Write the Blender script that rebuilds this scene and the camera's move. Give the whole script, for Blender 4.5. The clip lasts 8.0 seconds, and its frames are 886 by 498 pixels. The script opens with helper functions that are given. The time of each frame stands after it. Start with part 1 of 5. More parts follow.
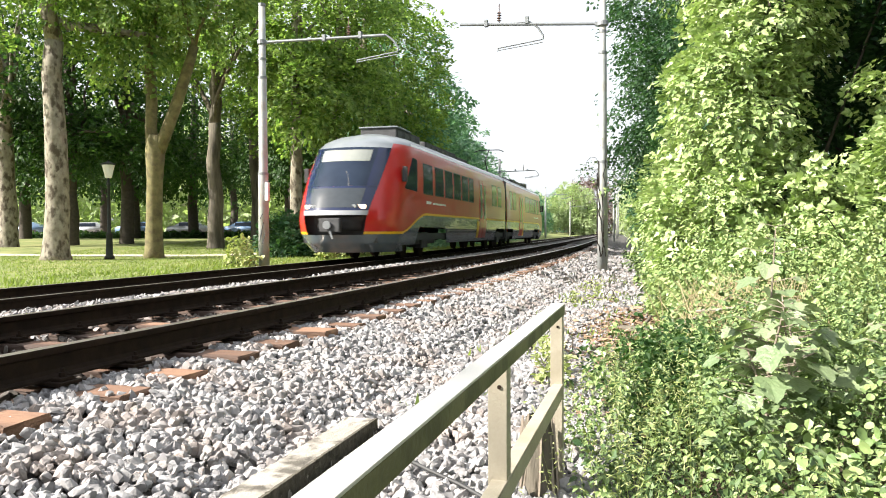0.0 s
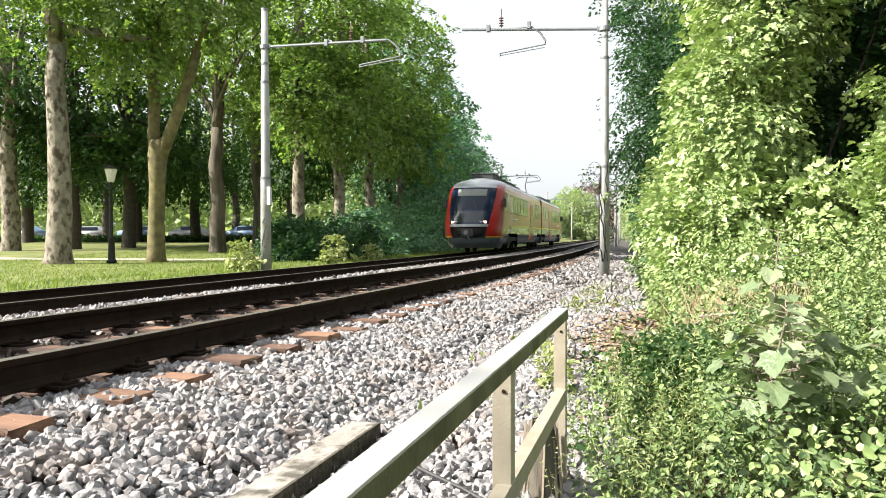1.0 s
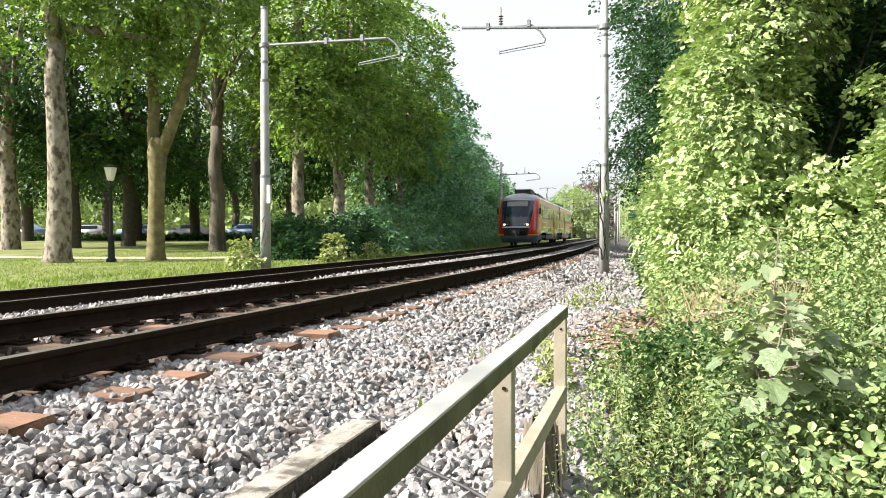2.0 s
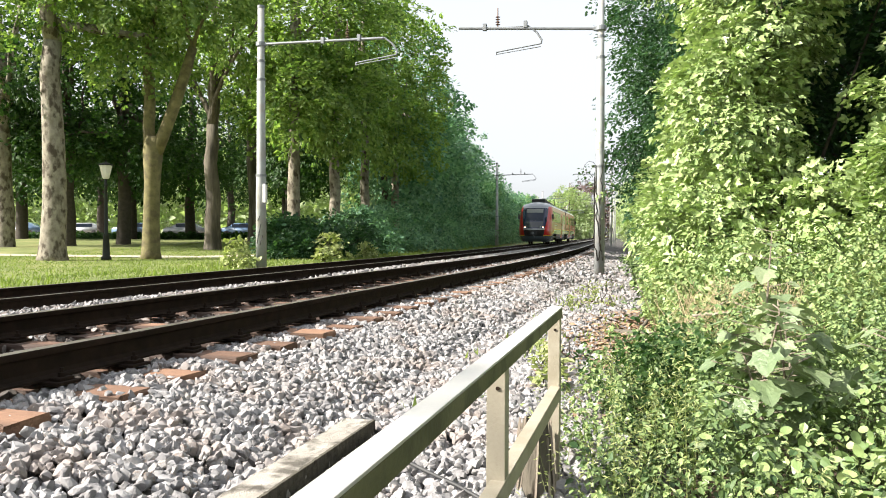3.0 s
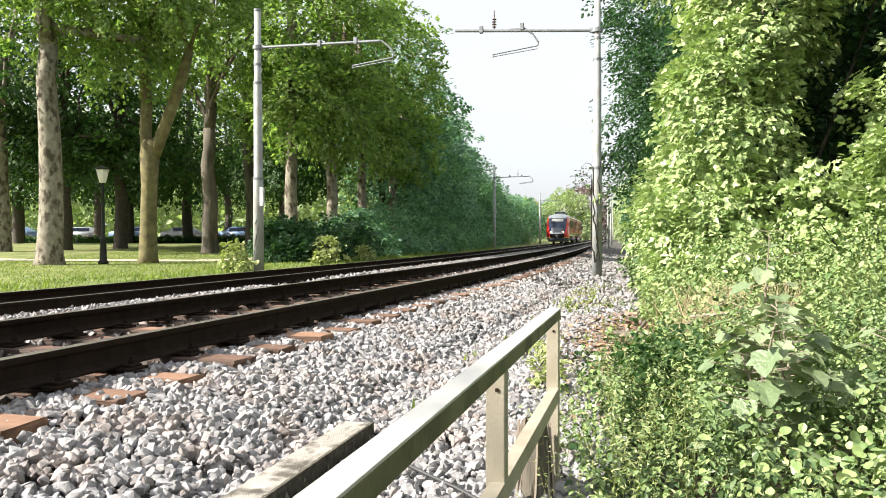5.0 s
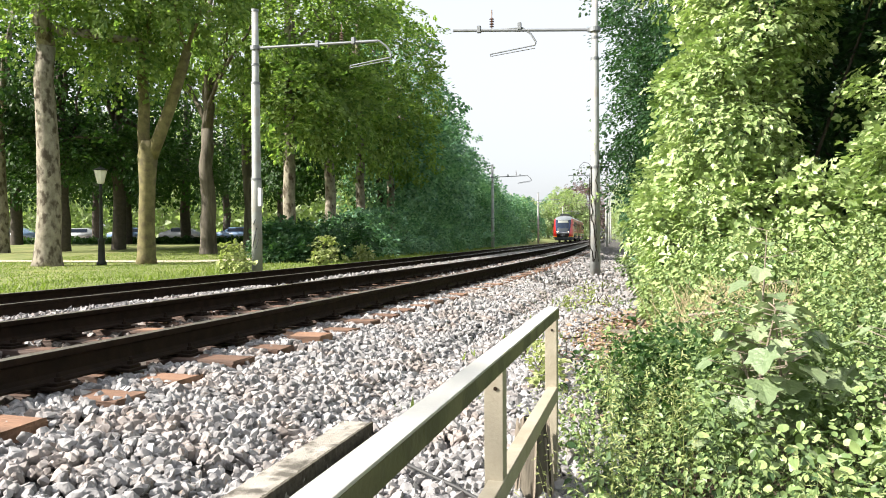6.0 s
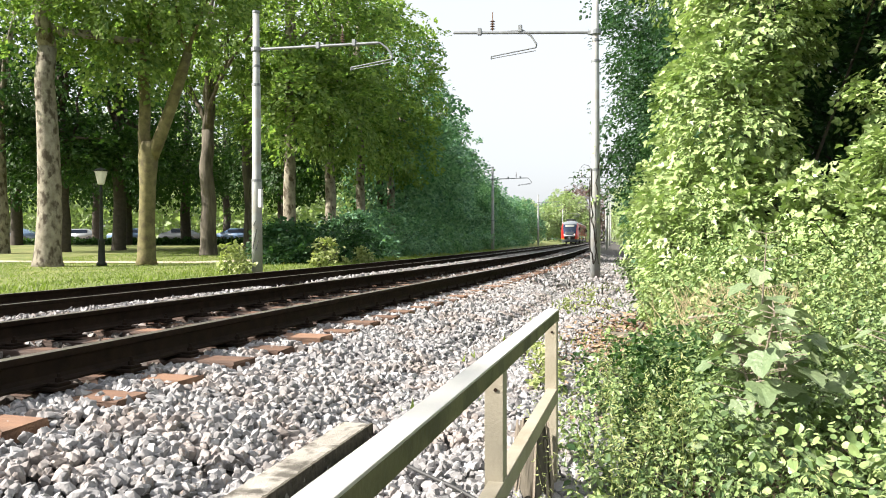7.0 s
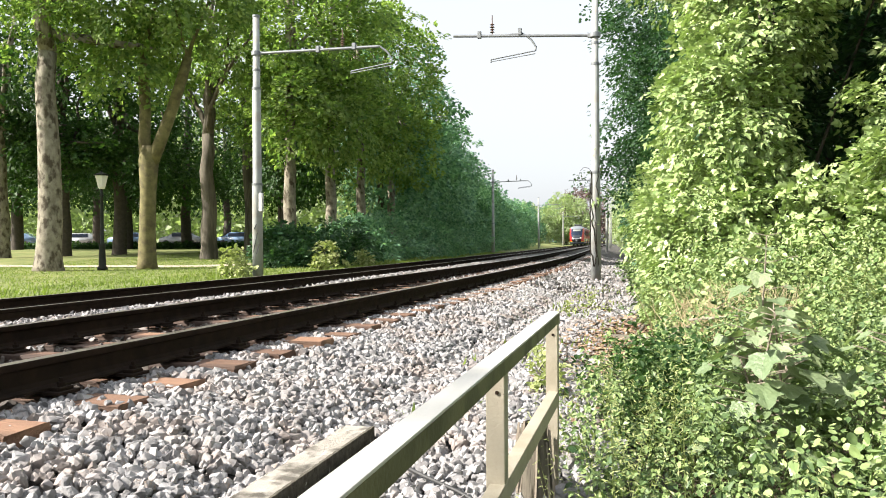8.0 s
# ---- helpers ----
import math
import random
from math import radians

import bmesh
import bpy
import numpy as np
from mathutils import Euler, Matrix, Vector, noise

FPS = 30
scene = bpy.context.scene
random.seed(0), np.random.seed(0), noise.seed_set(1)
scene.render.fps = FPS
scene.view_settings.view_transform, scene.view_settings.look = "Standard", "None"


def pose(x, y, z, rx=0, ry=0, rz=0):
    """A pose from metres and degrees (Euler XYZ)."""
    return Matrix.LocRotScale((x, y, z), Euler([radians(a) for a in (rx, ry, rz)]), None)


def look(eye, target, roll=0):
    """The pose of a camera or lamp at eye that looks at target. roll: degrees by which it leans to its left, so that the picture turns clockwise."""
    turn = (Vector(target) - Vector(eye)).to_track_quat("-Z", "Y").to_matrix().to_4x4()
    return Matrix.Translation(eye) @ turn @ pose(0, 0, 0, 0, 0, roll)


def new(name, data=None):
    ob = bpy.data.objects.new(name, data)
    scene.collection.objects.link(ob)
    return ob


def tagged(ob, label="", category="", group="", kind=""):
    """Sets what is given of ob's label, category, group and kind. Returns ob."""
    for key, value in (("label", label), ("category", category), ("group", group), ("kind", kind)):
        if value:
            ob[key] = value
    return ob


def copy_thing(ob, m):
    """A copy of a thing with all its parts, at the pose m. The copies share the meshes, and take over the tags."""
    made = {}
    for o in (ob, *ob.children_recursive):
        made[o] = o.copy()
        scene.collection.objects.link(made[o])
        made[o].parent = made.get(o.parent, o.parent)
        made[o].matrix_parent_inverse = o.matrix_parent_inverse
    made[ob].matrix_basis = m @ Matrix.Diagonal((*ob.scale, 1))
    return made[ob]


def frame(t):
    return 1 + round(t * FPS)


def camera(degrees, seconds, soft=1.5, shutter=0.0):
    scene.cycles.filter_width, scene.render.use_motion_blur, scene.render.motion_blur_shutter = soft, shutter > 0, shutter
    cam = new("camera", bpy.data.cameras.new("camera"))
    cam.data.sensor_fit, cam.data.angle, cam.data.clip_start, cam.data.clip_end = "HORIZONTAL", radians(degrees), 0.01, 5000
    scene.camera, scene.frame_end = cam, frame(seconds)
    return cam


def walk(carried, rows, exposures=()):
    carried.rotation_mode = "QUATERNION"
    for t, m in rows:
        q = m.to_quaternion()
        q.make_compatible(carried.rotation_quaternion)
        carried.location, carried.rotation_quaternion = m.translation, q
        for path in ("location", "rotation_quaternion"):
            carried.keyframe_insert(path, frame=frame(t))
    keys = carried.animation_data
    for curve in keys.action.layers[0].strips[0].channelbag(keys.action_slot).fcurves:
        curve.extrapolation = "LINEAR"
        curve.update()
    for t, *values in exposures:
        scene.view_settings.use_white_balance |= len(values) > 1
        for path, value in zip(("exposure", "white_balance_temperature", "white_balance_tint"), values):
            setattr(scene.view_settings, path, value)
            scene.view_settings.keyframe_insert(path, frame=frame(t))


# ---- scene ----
cam = camera(60.5, 8.0, soft=1.0, shutter=0.2)
PATH = [
    (0, (3.223, -2.837, 0.618), (2.657, -0.919, 0.573), -0.2),
    (0.5, (3.218, -2.843, 0.619), (2.647, -0.927, 0.583), -0.3),
    (1, (3.216, -2.846, 0.618), (2.646, -0.929, 0.585), -0.1),
    (1.5, (3.213, -2.844, 0.615), (2.642, -0.928, 0.578), -0.2),
    (3, (3.221, -2.864, 0.617), (2.663, -0.944, 0.58), 0.2),
    (3.5, (3.218, -2.861, 0.618), (2.665, -0.939, 0.586), 0.3),
    (4, (3.213, -2.861, 0.615), (2.66, -0.939, 0.587), 0.3),
    (4.5, (3.215, -2.859, 0.614), (2.662, -0.937, 0.585), 0.1),
    (6, (3.221, -2.868, 0.613), (2.673, -0.945, 0.582), -0.3),
    (6.5, (3.22, -2.869, 0.611), (2.673, -0.945, 0.582), -0.4),
    (7, (3.221, -2.88, 0.613), (2.673, -0.956, 0.587), -0.1),
    (7.5, (3.219, -2.884, 0.614), (2.671, -0.961, 0.592), -0.1),
    (8, (3.222, -2.888, 0.614), (2.673, -0.965, 0.596), -0.3),
]
walk(cam, [(t, look(eye, target, roll)) for t, eye, target, roll in PATH], exposures=[(0, 1.56), (1.2, 1.40), (8, 1.36)])

# ---- light: one sun over the open corridor, and the sky ----
TO_SUN = Vector((-0.70, -0.42, 0.585)).normalized()
world = bpy.data.worlds.new("world")
scene.world = world
world.use_nodes = True
sky = world.node_tree.nodes.new("ShaderNodeTexSky")
sky.sky_type, sky.sun_disc = "NISHITA", False
sky.sun_elevation = math.asin(TO_SUN.z)
sky.sun_rotation = math.atan2(TO_SUN.x, TO_SUN.y)
sky.dust_density, sky.air_density = 4.0, 1.3
back = world.node_tree.nodes["Background"]
back.inputs["Strength"].default_value = 0.1
haze = world.node_tree.nodes.new("ShaderNodeHueSaturation")
haze.inputs["Saturation"].default_value, haze.inputs["Value"].default_value = 0.42, 1.0
world.node_tree.links.new(sky.outputs["Color"], haze.inputs["Color"])
veil = world.node_tree.nodes.new("ShaderNodeMix")
veil.data_type = "RGBA"
veil.inputs["Factor"].default_value = 0.6
veil.inputs["B"].default_value = (4.4, 4.6, 4.9, 1)
world.node_tree.links.new(haze.outputs["Color"], veil.inputs["A"])
world.node_tree.links.new(veil.outputs["Result"], back.inputs["Color"])
sun = new("sun", bpy.data.lights.new("sun", "SUN"))
sun.data.energy, sun.data.angle, sun.data.color = 5.0, radians(0.6), (1.0, 0.935, 0.85)
sun.matrix_world = look(TO_SUN * 60, (0, 0, 0))


# ---- materials ----
def surf(name, a, b, scale=8.0, rough=0.8, bump=0.3, metal=0.0, fine=60.0, island=0.0, rand=0.0, thin=0.0,
         stain=None, stain_scale=1.5, stain_amount=0.5, glow=0.0, coat=0.0, spec=0.5, stretch=None):
    m = bpy.data.materials.new(name)
    m.use_nodes = True
    nt = m.node_tree
    n, link = nt.nodes, nt.links.new
    p = n["Principled BSDF"]
    geo = n.new("ShaderNodeTexCoord")
    n1, n2 = n.new("ShaderNodeTexNoise"), n.new("ShaderNodeTexNoise")
    n1.inputs["Scale"].default_value, n1.inputs["Detail"].default_value = scale, 5
    n2.inputs["Scale"].default_value, n2.inputs["Detail"].default_value = fine, 3
    place = geo.outputs["Object"]
    if stretch:
        mp = n.new("ShaderNodeMapping")
        mp.inputs["Scale"].default_value = stretch
        link(place, mp.inputs["Vector"])
        place = mp.outputs["Vector"]
    link(place, n1.inputs["Vector"])
    link(place, n2.inputs["Vector"])
    mix = n.new("ShaderNodeMix")
    mix.data_type = "RGBA"
    mix.inputs["A"].default_value, mix.inputs["B"].default_value = (*a, 1), (*b, 1)
    add = n.new("ShaderNodeMath")
    add.operation = "MULTIPLY_ADD"
    add.inputs[1].default_value = 0.45
    link(n2.outputs["Fac"], add.inputs[0])
    wide = n.new("ShaderNodeMapRange")
    wide.inputs["From Min"].default_value, wide.inputs["From Max"].default_value = 0.3, 0.7
    link(n1.outputs["Fac"], wide.inputs["Value"])
    half = n.new("ShaderNodeMath")
    half.operation = "MULTIPLY"
    half.inputs[1].default_value = 0.6
    link(wide.outputs["Result"], half.inputs[0])
    link(half.outputs["Value"], add.inputs[2])
    fac = add.outputs["Value"]
    if island or rand:
        if island:
            g = n.new("ShaderNodeNewGeometry")
            r = g.outputs["Random Per Island"]
        else:
            g = n.new("ShaderNodeObjectInfo")
            r = g.outputs["Random"]
        k = n.new("ShaderNodeMix")
        k.data_type = "FLOAT"
        k.inputs["Factor"].default_value = island or rand
        link(fac, k.inputs["A"])
        link(r, k.inputs["B"])
        fac = k.outputs["Result"]
    link(fac, mix.inputs["Factor"])
    col = mix.outputs["Result"]
    if stain:
        n3 = n.new("ShaderNodeTexNoise")
        n3.inputs["Scale"].default_value, n3.inputs["Detail"].default_value = stain_scale, 6
        link(place, n3.inputs["Vector"])
        mr = n.new("ShaderNodeMapRange")
        mr.inputs["From Min"].default_value, mr.inputs["From Max"].default_value = 0.5, 0.62
        mr.inputs["To Max"].default_value = stain_amount
        link(n3.outputs["Fac"], mr.inputs["Value"])
        m2 = n.new("ShaderNodeMix")
        m2.data_type = "RGBA"
        m2.inputs["B"].default_value = (*stain, 1)
        link(mr.outputs["Result"], m2.inputs["Factor"])
        link(col, m2.inputs["A"])
        col = m2.outputs["Result"]
    link(col, p.inputs["Base Color"])
    p.inputs["Roughness"].default_value, p.inputs["Metallic"].default_value = rough, metal
    p.inputs["Specular IOR Level"].default_value = spec
    p.inputs["Coat Weight"].default_value = coat
    if glow:
        link(col, p.inputs["Emission Color"])
        p.inputs["Emission Strength"].default_value = glow
    if bump:
        bp = n.new("ShaderNodeBump")
        bp.inputs["Strength"].default_value, bp.inputs["Distance"].default_value = bump, 0.02
        link(add.outputs["Value"], bp.inputs["Height"])
        link(bp.outputs["Normal"], p.inputs["Normal"])
    if thin:
        tr = n.new("ShaderNodeBsdfTranslucent")
        bright = n.new("ShaderNodeMix")
        bright.data_type, bright.blend_type = "RGBA", "MULTIPLY"
        bright.inputs["Factor"].default_value = 1
        bright.inputs["B"].default_value = (1.2, 1.4, 0.62, 1)
        link(col, bright.inputs["A"])
        link(bright.outputs["Result"], tr.inputs["Color"])
        ms = n.new("ShaderNodeMixShader")
        ms.inputs["Fac"].default_value = thin
        link(p.outputs["BSDF"], ms.inputs[1])
        link(tr.outputs["BSDF"], ms.inputs[2])
        link(ms.outputs["Shader"], n["Material Output"].inputs["Surface"])
    return m


STONE = surf("limestone_ballast", (0.13, 0.122, 0.12), (0.47, 0.455, 0.445), 14, 0.85, 0.4, fine=90, rand=0.5, stain=(0.30, 0.19, 0.12), stain_scale=4, stain_amount=0.45)
STONES = surf("limestone_ballast_bed", (0.10, 0.095, 0.096), (0.44, 0.43, 0.43), 14, 0.85, 0.4, fine=90, island=0.6, stain=(0.28, 0.185, 0.125), stain_scale=2.6, stain_amount=0.3)
OILY = surf("oily_ballast", (0.035, 0.028, 0.022), (0.20, 0.175, 0.155), 6, 0.85, 0.4, fine=60, island=0.7, stain=(0.05, 0.035, 0.025), stain_scale=2.5, stain_amount=0.7)
# bed under the stones: the shade of the gaps is in its dark colour
BED = surf("dark_gap_bed", (0.035, 0.031, 0.028), (0.095, 0.088, 0.082), 22, 0.95, 0.8, fine=70)
RUST = surf("rusty_rail_steel", (0.010, 0.0075, 0.006), (0.032, 0.020, 0.013), 9, 0.9, 0.3, fine=120, spec=0.12)
SHINE = surf("worn_rail_head", (0.22, 0.18, 0.15), (0.42, 0.38, 0.34), 5, 0.35, 0.1, metal=0.8, fine=80)
SLEEPER = surf("oiled_oak_sleeper", (0.05, 0.027, 0.02), (0.33, 0.185, 0.112), 9, 0.8, 0.9, fine=90, rand=0.5, stain=(0.035, 0.022, 0.017), stain_scale=2.2, stain_amount=0.85, stretch=(0.12, 1.0, 1.0))
CONCRETE = surf("old_concrete", (0.26, 0.235, 0.20), (0.44, 0.41, 0.36), 6, 0.9, 0.8, fine=120, stain=(0.05, 0.042, 0.03), stain_scale=7, stain_amount=0.85)
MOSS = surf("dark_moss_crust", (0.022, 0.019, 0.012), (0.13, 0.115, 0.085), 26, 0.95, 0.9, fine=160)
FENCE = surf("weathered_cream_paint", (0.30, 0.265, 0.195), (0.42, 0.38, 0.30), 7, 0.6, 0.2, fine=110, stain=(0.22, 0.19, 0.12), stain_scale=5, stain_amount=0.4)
# top rail: sun is put into the pale tone, shade into the side's olive
FENCE_TOP = surf("sunlit_cream_paint", (0.52, 0.505, 0.46), (0.64, 0.625, 0.585), 5, 0.5, 0.1, fine=110)
FENCE_SHADED_ALGAE = surf("shaded_algae_flange", (0.10, 0.10, 0.042), (0.20, 0.19, 0.10), 5, 0.75, 0.25, fine=80, stain=(0.05, 0.05, 0.022), stain_scale=6, stain_amount=0.6)
MAST = surf("grey_painted_mast", (0.26, 0.275, 0.27), (0.38, 0.395, 0.385), 4, 0.6, 0.2, fine=50, stain=(0.27, 0.225, 0.17), stain_scale=2.5, stain_amount=0.4)
STEEL = surf("galvanised_tube", (0.14, 0.15, 0.16), (0.22, 0.235, 0.245), 6, 0.5, 0.1, metal=0.3)
INSUL = surf("brown_insulator", (0.12, 0.07, 0.05), (0.18, 0.11, 0.08), 10, 0.3, 0.05)
GRASS = surf("meadow_grass_soil", (0.075, 0.105, 0.022), (0.19, 0.215, 0.055), 1.4, 0.95, 0.6, fine=30, stain=(0.26, 0.24, 0.09), stain_scale=0.35, stain_amount=0.45)
BLADE = surf("grass_blades", (0.09, 0.14, 0.028), (0.25, 0.30, 0.08), 1.0, 0.6, 0, island=0.6, thin=0.4)
PATH_SAND = surf("sandy_path", (0.34, 0.29, 0.22), (0.50, 0.44, 0.35), 5, 0.95, 0.3)
SOIL = surf("shade_darkened_soil", (0.035, 0.024, 0.016), (0.10, 0.068, 0.042), 12, 0.95, 0.7, fine=60)
BARK = surf("plane_bark", (0.085, 0.068, 0.045), (0.36, 0.33, 0.26), 5, 0.9, 0.8, fine=30, stain=(0.05, 0.037, 0.022), stain_scale=4.2, stain_amount=0.92, stretch=(1.0, 1.0, 0.65))
BARK_GREY = surf("grey_brown_bark", (0.06, 0.052, 0.040), (0.16, 0.14, 0.105), 9, 0.95, 0.9, fine=40, stain=(0.035, 0.03, 0.022), stain_scale=4, stain_amount=0.7, stretch=(1.0, 1.0, 0.15))
BARK_DARK = surf("dark_bark", (0.035, 0.03, 0.024), (0.085, 0.07, 0.055), 6, 0.95, 0.8, fine=30)
BARK_MOSS = surf("mossy_bark", (0.07, 0.064, 0.024), (0.22, 0.19, 0.08), 4, 0.9, 0.7, fine=30, stain=(0.07, 0.055, 0.03), stain_scale=3, stain_amount=0.6)
LEAF_PLANE = surf("plane_leaves", (0.045, 0.11, 0.036), (0.31, 0.38, 0.135), 0.9, 0.5, 0, island=0.65, thin=0.6, fine=3, spec=0.25)
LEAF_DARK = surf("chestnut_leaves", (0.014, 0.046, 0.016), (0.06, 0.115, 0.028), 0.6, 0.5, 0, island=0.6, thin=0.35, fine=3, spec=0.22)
# row leaves: bluish distance haze is mixed into the green
LEAF_ROW = surf("hazy_lime_leaves", (0.032, 0.11, 0.085), (0.27, 0.43, 0.29), 0.4, 0.45, 0, island=0.7, thin=0.45, fine=3, spec=0.3)
# shaded trees and hedge gap: the shade is put into this dark green
LEAF_SHADE = surf("shade_darkened_leaves", (0.012, 0.045, 0.024), (0.07, 0.14, 0.055), 0.5, 0.45, 0, island=0.7, thin=0.35, fine=3, spec=0.22)
LEAF_COPPER = surf("copper_beech_leaves", (0.10, 0.06, 0.065), (0.20, 0.14, 0.13), 0.4, 0.5, 0, island=0.6, thin=0.2, fine=3)
LEAF_HEDGE = surf("hedge_maple_leaves", (0.11, 0.19, 0.05), (0.51, 0.60, 0.28), 1.2, 0.34, 0, island=0.7, thin=0.16, fine=6)
LEAF_HERB = surf("nettle_leaves", (0.014, 0.052, 0.018), (0.31, 0.41, 0.155), 1.5, 0.42, 0, island=0.75, thin=0.1, fine=8, spec=0.35)
LEAF_PALE = surf("yellow_green_herb", (0.14, 0.19, 0.05), (0.50, 0.52, 0.25), 1.5, 0.5, 0, island=0.7, thin=0.3, fine=8)
LEAF_CREEPER = surf("creeper_leaves", (0.06, 0.13, 0.035), (0.38, 0.46, 0.19), 3, 0.4, 0, island=0.75, thin=0.12, fine=20, spec=0.4)
LEAF_MAPLE = surf("dusty_maple_leaves", (0.10, 0.16, 0.07), (0.33, 0.39, 0.22), 9, 0.38, 0.3, rand=0.6, thin=0.2, fine=20)
# far leaves: sun and pale distance haze are mixed into the colour
LEAF_FAR = surf("haze_paled_far_leaves", (0.23, 0.29, 0.15), (0.46, 0.52, 0.33), 0.2, 0.6, 0, island=0.5, thin=0.4, fine=2, spec=0.25)
STALK = surf("dry_stalks", (0.26, 0.20, 0.105), (0.56, 0.48, 0.30), 5, 0.9, 0.2, island=0.6)
LITTER = surf("brown_dead_leaves", (0.13, 0.08, 0.05), (0.40, 0.27, 0.17), 5, 0.9, 0.2, island=0.7)
IVY = surf("dark_ivy_stem", (0.010, 0.008, 0.006), (0.028, 0.022, 0.016), 9, 0.9, 0.3, spec=0.15)
TWIG = surf("grey_twigs", (0.16, 0.13, 0.10), (0.34, 0.29, 0.23), 8, 0.9, 0.2)
RED = surf("red_train_paint", (0.42, 0.010, 0.009), (0.52, 0.016, 0.013), 2, 0.28, 0.0, coat=0.5, spec=0.4)
GREY = surf("grey_train_paint", (0.075, 0.10, 0.115), (0.11, 0.135, 0.15), 2, 0.25, 0.0, coat=0.8, stain=(0.13, 0.12, 0.10), stain_scale=2, stain_amount=0.3)
YELLOW = surf("yellow_line_paint", (0.72, 0.42, 0.01), (0.80, 0.50, 0.02), 3, 0.35, 0.0)
ROOF = surf("pale_grey_roof_paint", (0.13, 0.15, 0.165), (0.20, 0.22, 0.235), 2, 0.35, 0.0, coat=0.3, stain=(0.26, 0.27, 0.28), stain_scale=1.5, stain_amount=0.4)
BLACK = surf("black_plastic", (0.012, 0.012, 0.014), (0.03, 0.03, 0.032), 6, 0.5, 0.1)
UNDER = surf("dusty_underframe", (0.022, 0.023, 0.025), (0.052, 0.053, 0.055), 6, 0.7, 0.3)
GLASS_DARK = surf("tinted_train_glass", (0.010, 0.016, 0.030), (0.018, 0.028, 0.048), 2, 0.06, 0.0, spec=0.3)
BLUE_PANEL = surf("dark_blue_front_panel", (0.008, 0.014, 0.045), (0.012, 0.02, 0.06), 2, 0.1, 0.0, coat=0.5, spec=0.4)
SILVER = surf("silver_panel", (0.25, 0.26, 0.27), (0.36, 0.37, 0.38), 4, 0.35, 0.05, metal=0.3)
LAMP_ON = surf("headlight_glow", (1.0, 0.60, 0.34), (1.0, 0.74, 0.5), 5, 0.3, 0, glow=1.2)
DASH = surf("dark_glossy_panel", (0.022, 0.027, 0.032), (0.05, 0.06, 0.07), 0.8, 0.08, 0, coat=0.4, fine=7, spec=0.5)
BLIND = surf("white_sun_blind", (0.16, 0.175, 0.16), (0.22, 0.235, 0.215), 3, 0.6, 0)
IRON = surf("dark_green_iron", (0.010, 0.013, 0.010), (0.022, 0.025, 0.02), 8, 0.6, 0.1, spec=0.25)
FROST = surf("frosted_lamp_glass", (0.62, 0.60, 0.54), (0.74, 0.71, 0.65), 6, 0.4, 0.05)
CABLE = surf("black_cable", (0.02, 0.02, 0.02), (0.05, 0.05, 0.05), 6, 0.6, 0)
WHITE = surf("white_paint", (0.66, 0.66, 0.64), (0.78, 0.78, 0.76), 5, 0.4, 0.0)
CAR_BLUE = surf("blue_car_paint", (0.10, 0.17, 0.28), (0.14, 0.22, 0.34), 2, 0.25, 0, coat=0.5)
CAR_GREY = surf("silver_car_paint", (0.22, 0.24, 0.26), (0.30, 0.32, 0.34), 2, 0.25, 0, coat=0.5)
PLASTER = surf("pale_plaster", (0.55, 0.53, 0.48), (0.68, 0.66, 0.60), 1.5, 0.9, 0.1)
INK = surf("dark_spray_paint", (0.03, 0.03, 0.035), (0.05, 0.05, 0.055), 5, 0.7, 0)
RNG = np.random.default_rng(7)


# ---- building helpers ----
def track_bend(y):
    """Sideways shift of the tracks: straight, then a wide left curve, then straight again."""
    if y < 8:
        return 0.0
    if y < 35.5:
        return -(y - 8) ** 2 / 1000
    return -0.75625 - 0.055 * (y - 35.5)


def bend_angle(y):
    return 0.0 if y < 8 else min((y - 8) / 500, 0.055)


def finish(name, bm, material, smooth=False):
    me = bpy.data.meshes.new(name)
    bmesh.ops.recalc_face_normals(bm, faces=bm.faces)
    bm.to_mesh(me)
    bm.free()
    me.materials.append(material)
    if smooth:
        me.shade_smooth()
    return me


def part(name, bm, material, parent, label="", smooth=False):
    ob = new(name, bm if isinstance(bm, bpy.types.Mesh) else finish(name, bm, material, smooth))
    ob.parent = parent
    if label:
        ob["label"] = label
    return ob


def thing(name, m, label, category, group="", kind=""):
    ob = new(name)
    ob.matrix_world = m
    ob.empty_display_size = 0.2
    return tagged(ob, label, category, group, kind)


def box(bm, x0, y0, z0, x1, y1, z1, bevel=0.0):
    made = bmesh.ops.create_cube(bm, size=1)["verts"]
    for v in made:
        v.co = Vector(((x0 + x1) / 2 + v.co.x * (x1 - x0), (y0 + y1) / 2 + v.co.y * (y1 - y0), (z0 + z1) / 2 + v.co.z * (z1 - z0)))
    if bevel:
        edges = {e for v in made for e in v.link_edges}
        bmesh.ops.bevel(bm, geom=list(edges), offset=bevel, segments=2, affect="EDGES", profile=0.7)
    return bm


